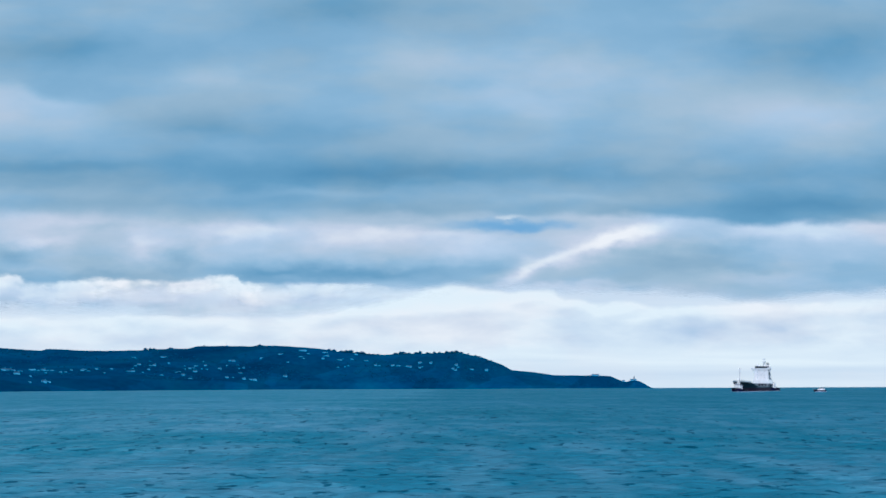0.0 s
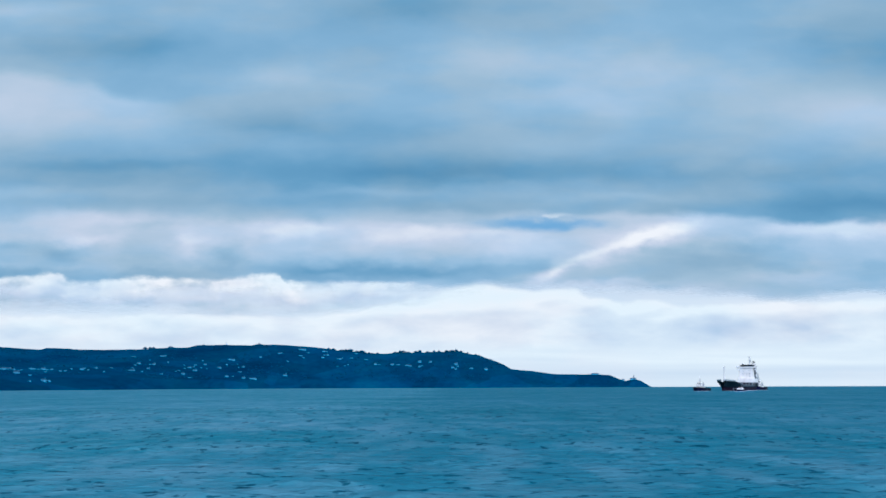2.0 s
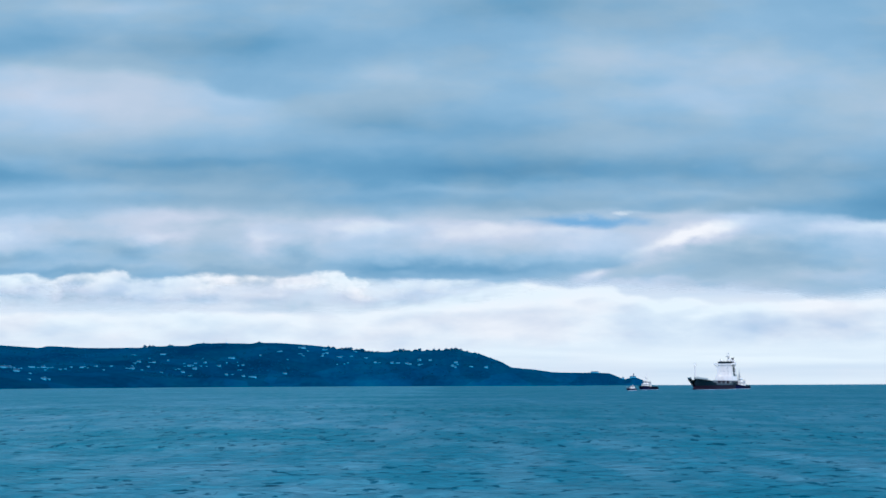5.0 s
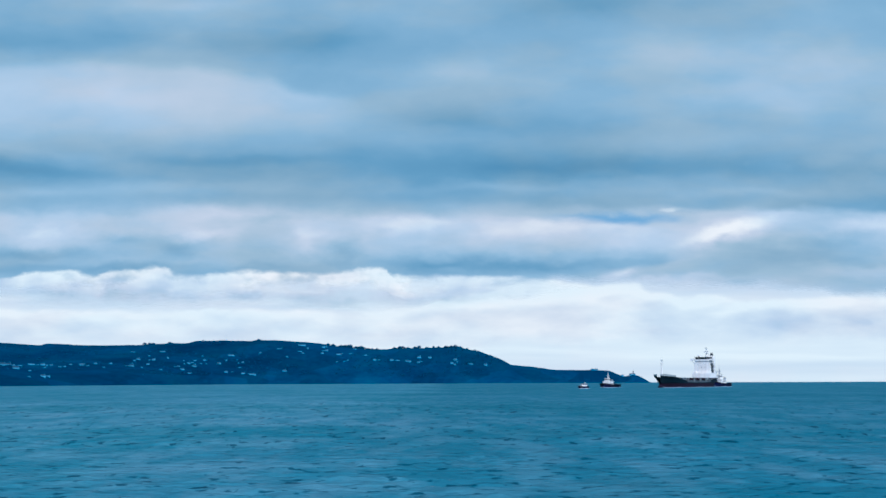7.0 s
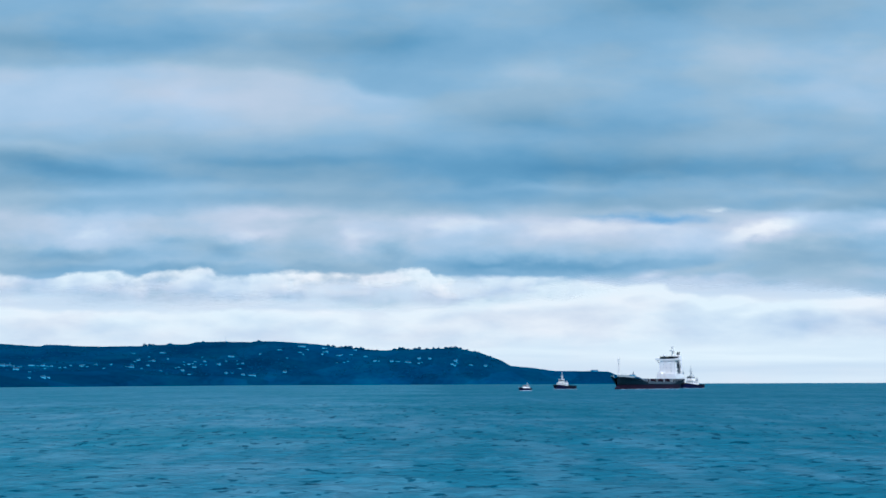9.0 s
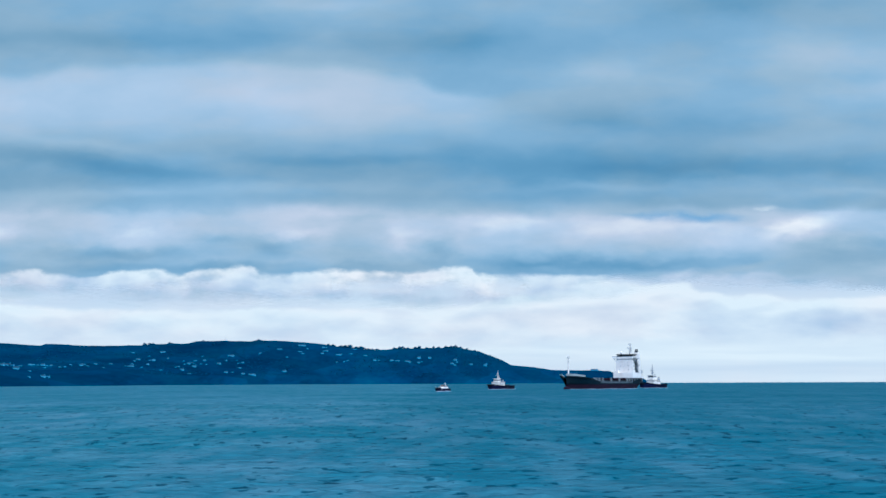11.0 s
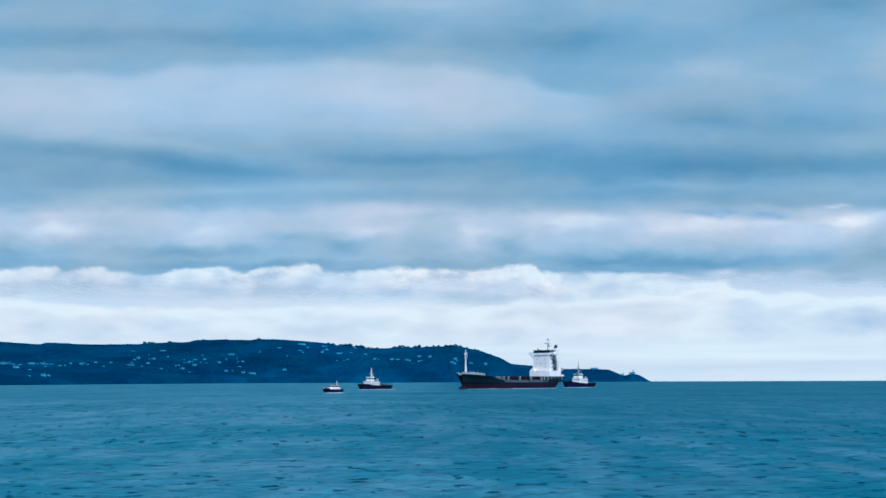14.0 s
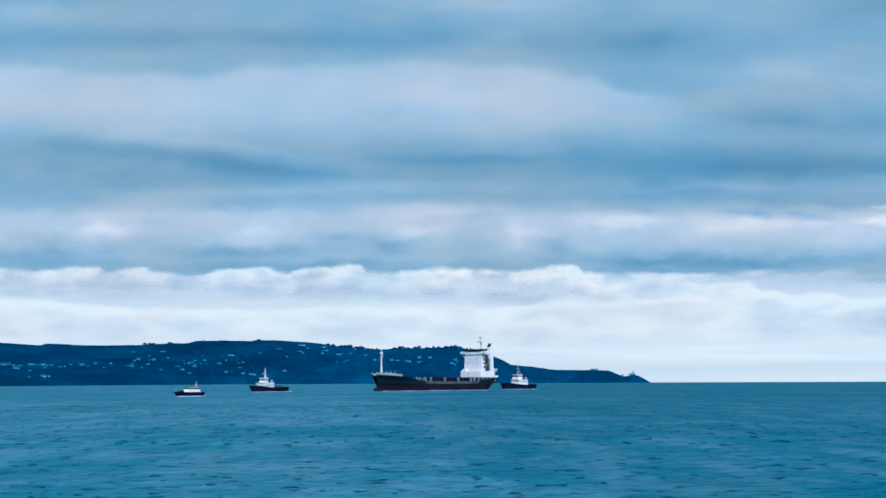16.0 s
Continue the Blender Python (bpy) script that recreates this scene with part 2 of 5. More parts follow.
def back_bank_material():
    """Soft grey bank behind the rolls, a gap of blue sky and one slanting bright streak in it."""
    s = Sky("slanting_bright_streak_cloud")
    wu, wv = s.warp(s.u, 70, 36, 1.7, 90.0, 5), s.warp(s.v, 60, 30, 9.4, 36.0, 5)
    base = s.curve(wv, ((330, 0.50), (375, 0.60), (410, 0.62), (440, 0.52), (480, 0.50), (520, 0.58)))
    f = s.total([base, s.blob(wu, wv, 1035, 432, 150, 26, 0.34, -0.33), s.blob(wu, wv, 1120, 402, 105, 30, 0.19, -0.25), s.blob(wu, wv, 935, 467, 75, 16, 0.30, -0.40), s.blob(wu, wv, 1430, 396, 220, 22, 0.24),
                 s.blob(wu, wv, 1240, 455, 190, 34, -0.14), s.blob(wu, wv, 1480, 440, 130, 22, 0.08), s.blob(wu, wv, 1330, 480, 120, 14, 0.12), s.blob(wu, wv, 1000, 495, 160, 12, 0.20),
                 s.op("MULTIPLY", s.noise(170, 44, 4.4, 4, 0.5, wu), 0.34)])
    gap = s.op("ADD", s.blob(wu, wv, 910, 387, 170, 17, 1.1), s.op("MULTIPLY", s.noise(60, 16, 6.6, 4), 0.35))
    low = s.op("MULTIPLY_ADD", s.noise(110, 44, 8.1, 4), 30.0, s.curve(s.u, ((-900, 500), (700, 498), (900, 497), (1011, 503), (1150, 506), (1230, 514), (1310, 522), (1400, 516), (1500, 508), (1568, 506), (2000, 510))))
    a = s.smooth(s.op("SUBTRACT", s.v, low), -12.0, 8.0, 1.0, 0.0)
    return s.finish(f, a, 1.0, s.smooth(gap, 0.1, 1.1, 0.0, 0.78))


def low_bank_material():
    """Bright-topped heaped clouds low over the horizon, thinning out below."""
    s = Sky("bright_low_cumulus")
    wu = s.warp(s.u, 44, 24, 21.0, 40.0, 5)
    lump = s.noise(110, 40, 11.3, 5, 0.55, wu)
    rim = s.total([s.op("MULTIPLY", lump, 14.0), s.op("MULTIPLY", s.noise(30, 18, 71.0, 5, 0.6), 14.0),
                   s.curve(wu, ((-640, 474), (-608, 474), (-548, 478), (-438, 473), (-418, 480), (-368, 474), (-308, 483), (-266, 490), (-208, 478), (-140, 474), (-100, 487), (-70, 475), (-26, 476), (8, 468),
                                (22, 470), (46, 482), (84, 485), (140, 480), (194, 476), (254, 479), (300, 481), (344, 477), (404, 472), (418, 473), (431, 486), (500, 486), (584, 489), (634, 491), (734, 500), (860, 508)))])
    d = s.op("SUBTRACT", s.v, rim)
    f = s.total([s.curve(d, ((-10, 0.88), (8, 0.91), (18, 0.86), (32, 0.76), (46, 0.62), (70, 0.54), (140, 0.6))), s.op("MULTIPLY", s.noise(130, 44, 5.9, 5, 0.5, wu), 0.50), s.op("MULTIPLY", s.noise(52, 26, 88.0, 4, 0.5, wu), 0.30), s.op("MULTIPLY", s.noise(110, 300, 89.0, 4), 0.75),
                 s.blob(wu, s.v, 500, 508, 90, 18, 0.10), s.blob(wu, s.v, 400, 500, 100, 22, 0.08), s.blob(wu, s.v, -420, 515, 200, 14, -0.12), s.blob(wu, s.v, -170, 520, 160, 14, -0.10)])
    base = s.op("MULTIPLY_ADD", s.noise(130, 34, 77.2, 4), 40.0, s.curve(s.u, ((-900, 520), (-500, 522), (-300, 524), (0, 536), (300, 542), (500, 540), (650, 528), (760, 515), (900, 505))))
    thin = s.smooth(s.noise(90, 60, 97.0, 4), -0.16, 0.02, 0.35, 1.0)
    a = s.times(thin, s.smooth(d, -4.0, 6.0), s.smooth(s.op("SUBTRACT", s.v, base), -26.0, 8.0, 1.0, 0.0), s.smooth(wu, 620.0, 800.0, 1.0, 0.0))
    return s.finish(f, a)


def middle_bank_material():
    """One long roll of grey cloud with a lit upper edge, drawn out to a point."""
    s = Sky("grey_rolled_cloud")
    wu, wv = s.warp(s.u, 60, 34, 1.7, 80.0, 5), s.warp(s.v, 70, 40, 9.4, 36.0, 5)
    base = s.curve(wv, ((330, 0.44), (362, 0.54), (386, 0.66), (405, 0.66), (430, 0.60), (455, 0.52), (472, 0.42), (500, 0.40)))
    patches = ((90, 368, 130, 16, 0.20), (430, 395, 150, 20, 0.22), (720, 404, 220, 26, 0.20), (256, 414, 60, 26, 0.14), (250, 440, 40, 18, 0.12), (325, 440, 34, 30, -0.16), (580, 466, 260, 15, -0.17), (420, 462, 110, 14, -0.06))
    patches += ((15, 430, 80, 22, -0.20), (-80, 424, 70, 20, -0.14), (-234, 425, 80, 20, 0.10), (-492, 412, 90, 16, 0.20), (-222, 408, 70, 14, 0.15), (63, 414, 70, 14, 0.17), (-270, 446, 150, 18, -0.20), (-620, 452, 140, 18, -0.14),
               (-100, 470, 160, 12, -0.08), (910, 371, 46, 8, 0.40), (180, 385, 90, 12, -0.08), (860, 430, 150, 22, 0.08), (500, 430, 200, 20, 0.05))
    f = s.total([base] + [s.blob(wu, wv, *p) for p in patches] + [s.op("MULTIPLY", s.noise(100, 44, 4.4, 5, 0.5, wu), 0.34)])
    low = s.op("MULTIPLY_ADD", s.noise(120, 44, 8.1, 4), 22.0, s.curve(s.u, ((-900, 482), (-300, 487), (100, 492), (500, 490), (700, 486), (850, 476), (930, 464), (1010, 444), (1200, 420))))
    high = s.op("MULTIPLY_ADD", s.noise(90, 30, 18.1, 4), 26.0, s.curve(s.u, ((-900, 300), (440, 330), (560, 372), (700, 389), (850, 398), (950, 404), (1020, 414), (1200, 430))))
    curl = s.blob(wu, wv, 910, 371, 50, 9, 1.0)
    a = s.times(s.smooth(s.op("SUBTRACT", s.v, low), -8.0, 6.0, 1.0, 0.0), s.smooth(s.op("SUBTRACT", s.v, high), -9.0, 7.0), s.smooth(wu, 860.0, 1000.0, 1.0, 0.0))
    return s.finish(f, s.op("MAXIMUM", a, s.smooth(curl, 0.2, 0.9, 0.0, 0.85)))


def lower_deck_material():
    """The dark, ragged underside of the overcast."""
    s = Sky("dark_ragged_cloud_base")
    wu, wv = s.warp(s.u, 170, 80, 6.1, 110.0, 5), s.warp(s.v, 150, 70, 3.3, 46.0, 5)
    base = s.curve(wv, ((150, 0.46), (225, 0.42), (290, 0.31), (335, 0.36), (380, 0.40), (420, 0.5)))
    patches = ((640, 262, 280, 44, -0.10), (690, 296, 330, 26, -0.20), (310, 245, 120, 40, -0.10), (1430, 360, 260, 30, -0.26), (1010, 338, 260, 14, 0.10), (1450, 215, 250, 55, 0.22), (-400, 275, 380, 17, -0.15, 0.12), (-440, 238, 330, 15, 0.12, 0.12),
               (0, 334, 420, 20, 0.08), (-350, 336, 300, 20, 0.12), (100, 275, 200, 16, -0.10), (-620, 250, 120, 30, -0.12), (1000, 240, 220, 30, 0.08), (560, 330, 180, 12, 0.08), (1200, 300, 200, 18, -0.06))
    f = s.total([base] + [s.blob(wu, wv, *p) for p in patches] + [s.op("MULTIPLY", s.noise(240, 100, 2.6, 5, 0.5, wu), 0.30), s.op("MULTIPLY", s.noise(80, 40, 12.6, 4, 0.5, wu), 0.10)])
    low = s.op("MULTIPLY_ADD", s.noise(90, 50, 5.1, 5), 34.0, s.curve(s.u, ((-900, 352), (0, 356), (213, 364), (600, 372), (850, 371), (1013, 369), (1180, 370), (1260, 380), (1320, 388), (1700, 384))))
    crisp = s.smooth(s.u, 500.0, 1100.0, 0.35, 1.0)
    a = s.smooth(s.op("MULTIPLY", s.op("SUBTRACT", s.v, low), crisp), -9.0, 8.0, 1.0, 0.0)
    return s.finish(f, a)


def high_deck_material():
    """Blue-grey overcast with one long pale lobe."""
    s = Sky("heavy_blue_grey_overcast")
    wu, wv = s.warp(s.u, 200, 100, 16.1, 130.0, 5), s.warp(s.v, 170, 80, 13.3, 36.0, 5)
    base = s.curve(wv, ((-900, 0.25), (-300, 0.34), (-40, 0.40), (60, 0.40), (150, 0.46), (225, 0.42), (300, 0.36)))
    patches = ((-600, 56, 620, 30, -0.14), (1450, 190, 260, 60, 0.20), (1470, 60, 200, 70, -0.12), (1060, 110, 220, 60, 0.12), (620, -15, 220, 40, -0.16), (780, 80, 320, 56, 0.15), (930, 165, 200, 40, 0.10), (-1150, 150, 240, 90, 0.10),
               (80, 60, 200, 40, -0.14), (-1000, 0, 140, 26, 0.12), (-150, -10, 240, 26, 0.12), (330, 200, 150, 50, -0.16), (560, 225, 240, 46, -0.14), (600, 190, 140, 50, 0.04), (340, 120, 180, 30, 0.10), (-250, 170, 200, 34, 0.08), (-760, 175, 180, 34, 0.06))
    crown = s.op("SUBTRACT", wv, s.curve(wu, ((-1400, 104), (-1000, 102), (-700, 116), (-590, 102), (-340, 90), (-140, 98), (0, 118), (110, 150), (300, 190))))
    lobe = s.times(s.smooth(crown, -8.0, 20.0), s.smooth(wv, 190.0, 285.0, 1.0, 0.0), s.smooth(wu, 70.0, 240.0, 0.18, 0.0))
    f = s.total([base, lobe] + [s.blob(wu, wv, *p) for p in patches] + [s.op("MULTIPLY", s.noise(280, 120, 22.6, 5, 0.5, wu), 0.28), s.op("MULTIPLY", s.noise(90, 50, 12.6, 4, 0.5, wu), 0.10)])
    return s.finish(f, s.smooth(s.warp(s.v, 200, 70, 19.0, 90.0), 205.0, 285.0, 1.0, 0.0))


def bank(name, dist, v0, v1, mat, label, kind="stuff"):
    """A far upright bank of cloud between two heights."""
    bm = bmesh.new()
    z0, z1 = (EYE + (675 - v) / F * dist for v in (v1, v0))
    bm.faces.new([bm.verts.new(p) for p in ((-9500, dist, z0), (9500, dist, z0), (9500, dist, z1), (-9500, dist, z1))])
    return tagged(put(bm, name, mat), label, "sky" if kind == "structure" else "cloud", "", kind)


veil = bank("backdrop", 4700.0, -2400, 690, veil_material(), "pale blue-white sky above the sea horizon", "structure")
far_bank = bank("far_cloud_bank", 4698.0, 460, 650, far_bank_material(), "far row of white clouds above the horizon")
back_bank = bank("back_cloud_bank", 4695.0, 300, 545, back_bank_material(), "soft grey cloud with a bright slanting streak and a blue gap")
middle_bank = bank("middle_cloud_bank", 4692.0, 300, 530, middle_bank_material(), "long grey rolled cloud with a lit upper edge")
low_bank = bank("low_cloud_bank", 4689.0, 430, 600, low_bank_material(), "bright white heaped clouds low over the horizon")
lower_deck = bank("lower_cloud_deck", 4686.0, 100, 440, lower_deck_material(), "dark ragged blue-grey underside of the overcast")
high_deck = bank("high_cloud_deck", 4683.0, -2400, 340, high_deck_material(), "heavy blue-grey overcast with a long pale lobe")


# ---- sea ----
def water_material():
    m, n, l, p = shader("teal_sea_water")
    co = n.new("ShaderNodeTexCoord")

    def grain(sx, sy, seed, detail, rough=0.5):
        mp = n.new("ShaderNodeMapping")
        mp.inputs["Scale"].default_value = (sx, sy, sy)
        mp.inputs["Location"].default_value = (seed, seed * 2, seed)
        l.new(co.outputs["Object"], mp.inputs[0])
        t = n.new("ShaderNodeTexNoise")
        t.inputs["Scale"].default_value, t.inputs["Detail"].default_value, t.inputs["Roughness"].default_value = 1.0, detail, rough
        l.new(mp.outputs[0], t.inputs["Vector"])
        return t.outputs["Fac"]

    # clear teal water in broad patches; shade of steep wavelets painted as dark dashes
    broad = n.new("ShaderNodeValToRGB")
    broad.color_ramp.elements[0].position, broad.color_ramp.elements[0].color = 0.36, (0.060, 0.218, 0.252, 1)
    broad.color_ramp.elements[1].position, broad.color_ramp.elements[1].color = 0.64, (0.120, 0.300, 0.346, 1)
    l.new(grain(0.024, 0.012, 5.0, 6, 0.65), broad.inputs[0])

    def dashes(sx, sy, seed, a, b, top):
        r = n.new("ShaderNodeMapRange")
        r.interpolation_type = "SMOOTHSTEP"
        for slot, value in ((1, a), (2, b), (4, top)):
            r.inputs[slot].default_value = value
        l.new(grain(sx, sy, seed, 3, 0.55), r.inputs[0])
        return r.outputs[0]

    # dashes short near by, drawn out longer further off to fit the camera's view
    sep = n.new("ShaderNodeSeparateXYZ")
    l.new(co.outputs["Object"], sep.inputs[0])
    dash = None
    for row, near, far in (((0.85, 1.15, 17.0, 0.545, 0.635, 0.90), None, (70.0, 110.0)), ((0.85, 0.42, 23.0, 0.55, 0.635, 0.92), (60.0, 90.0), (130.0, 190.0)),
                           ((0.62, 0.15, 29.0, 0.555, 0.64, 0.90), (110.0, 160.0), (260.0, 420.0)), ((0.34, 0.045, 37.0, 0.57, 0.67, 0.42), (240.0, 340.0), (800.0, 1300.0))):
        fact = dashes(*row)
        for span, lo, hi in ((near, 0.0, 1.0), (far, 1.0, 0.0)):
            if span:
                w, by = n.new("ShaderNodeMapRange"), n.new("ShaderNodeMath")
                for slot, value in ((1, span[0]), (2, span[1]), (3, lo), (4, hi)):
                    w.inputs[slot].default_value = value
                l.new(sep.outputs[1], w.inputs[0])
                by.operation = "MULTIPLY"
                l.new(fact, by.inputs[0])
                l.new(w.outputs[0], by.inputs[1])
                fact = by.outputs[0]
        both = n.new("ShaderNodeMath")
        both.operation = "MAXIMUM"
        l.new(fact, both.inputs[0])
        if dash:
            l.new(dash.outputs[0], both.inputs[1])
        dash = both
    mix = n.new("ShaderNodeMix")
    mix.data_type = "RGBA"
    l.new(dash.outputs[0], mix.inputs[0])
    # paler to the left of a ragged edge: uneven light put into the colour
    left_light, pale = n.new("ShaderNodeMapRange"), n.new("ShaderNodeMix")
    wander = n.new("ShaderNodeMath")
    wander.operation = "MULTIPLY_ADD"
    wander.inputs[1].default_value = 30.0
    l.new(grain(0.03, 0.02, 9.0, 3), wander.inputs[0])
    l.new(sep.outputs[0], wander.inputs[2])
    left_light.interpolation_type = "SMOOTHSTEP"
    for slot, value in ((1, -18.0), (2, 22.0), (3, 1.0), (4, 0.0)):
        left_light.inputs[slot].default_value = value
    l.new(wander.outputs[0], left_light.inputs[0])
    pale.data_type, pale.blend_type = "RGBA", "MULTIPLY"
    l.new(left_light.outputs[0], pale.inputs[0])
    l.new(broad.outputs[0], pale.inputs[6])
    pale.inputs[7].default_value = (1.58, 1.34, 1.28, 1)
    # small lighter lilac patches: sky reflection put into the colour
    sky_sheen, ease = n.new("ShaderNodeMix"), n.new("ShaderNodeMapRange")
    sky_sheen.data_type, sky_sheen.blend_type = "RGBA", "MULTIPLY"
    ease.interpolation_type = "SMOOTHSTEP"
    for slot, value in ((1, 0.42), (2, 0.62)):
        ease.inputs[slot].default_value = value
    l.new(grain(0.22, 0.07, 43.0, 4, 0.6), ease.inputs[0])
    l.new(ease.outputs[0], sky_sheen.inputs[0])
    l.new(pale.outputs[2], sky_sheen.inputs[6])
    sky_sheen.inputs[7].default_value = (1.75, 1.28, 1.22, 1)
    # darker tone further out
    far_tone, depth = n.new("ShaderNodeMix"), n.new("ShaderNodeMapRange")
    far_tone.data_type, far_tone.blend_type = "RGBA", "MULTIPLY"
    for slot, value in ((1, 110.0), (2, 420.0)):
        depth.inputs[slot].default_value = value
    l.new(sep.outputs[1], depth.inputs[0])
    l.new(depth.outputs[0], far_tone.inputs[0])
    l.new(sky_sheen.outputs[2], far_tone.inputs[6])
    far_tone.inputs[7].default_value = (0.76, 0.85, 0.88, 1)
    l.new(far_tone.outputs[2], mix.inputs[6])
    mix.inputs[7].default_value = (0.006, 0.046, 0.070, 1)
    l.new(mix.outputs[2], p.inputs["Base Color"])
    p.inputs["Roughness"].default_value = 0.5
    p.inputs["Specular IOR Level"].default_value = 0.003
    p.inputs["IOR"].default_value = 1.33
    last = None
    for sx, sy, amount, seed in ((0.022, 0.05, 1.0, 0.0), (0.17, 0.35, 0.8, 3.0), (0.8, 1.3, 0.30, 7.0)):
        b = n.new("ShaderNodeBump")
        b.inputs["Strength"].default_value, b.inputs["Distance"].default_value = 1.0, amount
        l.new(grain(sx, sy, seed, 4), b.inputs["Height"])
        if last:
            l.new(last.outputs[0], b.inputs["Normal"])
        last = b
    l.new(last.outputs[0], p.inputs["Normal"])
    return m


def sea():
    """One sheet to the horizon: fine chop where the camera is near, coarse outside."""
    rng = np.random.default_rng(4)
    ys = [-5200.0, -800.0, -60.0, 20.0, 36.0]
    while ys[-1] < 420:
        ys.append(ys[-1] + max(0.22, ys[-1] ** 2 / 13000))
    while ys[-1] < SEA_END:
        ys.append(min(SEA_END, ys[-1] * 1.05 + 1))
    ys = np.array(ys)
    half = np.linspace(-1, 1, 601)
    cols = np.concatenate(([-9.0, -3.0], half, [3.0, 9.0]))
    reach = 14 + 0.42 * np.maximum(ys, 30)
    X = cols[None, :] * reach[:, None]
    X[:5, :] = cols[None, :] * reach[4]
    X[:, 0], X[:, -1] = -5200, 5200
    Y = np.repeat(ys[:, None], X.shape[1], 1)
    Z = np.zeros_like(X)
    for i in range(60):
        wave = 0.7 * (4.0 / 0.7) ** rng.random()
        way = radians(rng.normal(262, 30))
        k = 2 * math.pi / wave
        a = 0.0050 * wave ** 0.7 * rng.uniform(0.5, 1.3)
        ph = k * (X * math.cos(way) + Y * math.sin(way)) + rng.uniform(0, 6.28)
        Z += a * (np.sin(ph) + 0.35 * np.cos(2 * ph + 0.4))
    # wavelets come in short uneven packets
    gust = np.zeros_like(X)
    for i in range(14):
        wave, way = rng.uniform(4, 30), rng.uniform(0, 6.28)
        gust += np.sin(2 * math.pi / wave * (X * math.cos(way) + 0.6 * Y * math.sin(way)) + rng.uniform(0, 6.28))
    gust = np.clip(0.85 + 0.10 * gust, 0.5, 1.3)
    fade = np.clip((560 - Y) / 360, 0, 1) * np.clip((Y - 30) / 8, 0, 1) * (np.abs(cols)[None, :] <= 1)
    Z *= gust * fade
    nr, nc = X.shape
    co = np.stack([X, Y, Z], -1).reshape(-1, 3)
    idx = np.arange(nr * nc).reshape(nr, nc)
    quads = np.stack([idx[:-1, :-1], idx[:-1, 1:], idx[1:, 1:], idx[1:, :-1]], -1).reshape(-1, 4)
    me = bpy.data.meshes.new("water")
    me.from_pydata(co.tolist(), [], quads.tolist())
    me.polygons.foreach_set("use_smooth", [True] * len(quads))
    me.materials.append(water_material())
    return tagged(new("water", me), "choppy teal-blue sea, dark shade of small wavelets in its colour", "sea", "", "structure")


water = sea()

# ---- headland ----
CREST_U = (-260, -60, 0, 55, 74, 83, 120, 140, 190, 250, 300, 335, 348, 400, 445, 456, 500, 545, 580, 600, 630, 655, 700, 810, 850, 880, 890, 904, 945, 983, 1060, 1076, 1095, 1103, 1118, 1133, 1150)
CREST_V = (604, 605, 608, 612, 613, 610, 611, 613, 613, 612, 609, 609, 605, 604, 605, 603, 604, 607, 611, 614, 616, 620, 618, 615, 623, 634, 638, 646, 650, 655, 655, 656, 664, 667, 662, 667, 677.2)


def crest(u):
    """Height and distance of the ridge, and distance of the shore, along bearing u."""
    v = np.interp(u, CREST_U, CREST_V) - (784 - u) * LEAN - 1.4
    d = np.interp(u, (-260, 500, 900, 1152), (4150, 4300, 4300, 4290))
    s = np.interp(u, (-260, 0, 200, 400, 600, 800, 1000, 1152), (1750, 2040, 2550, 3400, 3800, 3950, 4100, 4260))
    return max(0.0, (675 - v) / F * d + EYE), d, s


def land(u, w):
    """Point of the headland: u bearing, w 0 at the shore, 1 on the ridge, up to 1.3 behind it."""
    h, d, s = crest(u)
    y = s + (d - s) * w if w <= 1 else d + (w - 1) * 900
    x = (u - 784) / F * y
    if w <= 1:
        k = 0.16 * min(1, w / 0.05) + 0.84 * (0.5 * w + 0.5 * (1 - math.cos(math.pi * w)) / 2)
        rough = noise.fractal(Vector((x / 260, y / 400, 3.0)), 0.8, 2.1, 5) * 0.07 * h * math.sin(math.pi * min(1, w * 1.02)) if w < 0.98 else 0
        z = h * k * min(1.0, (y / d) ** 0.3) + rough if w < 0.999 else h
    else:
        z = h * (1 - ((w - 1) / 0.3) ** 1.2)
    z += noise.noise(Vector((x / 30, y / 60, 1.0))) * 1.2 * min(1, h / 20) if 0 < w < 1.2 else 0
    return Vector((x, y, max(z, -0.5) if w > 0 else -0.8))


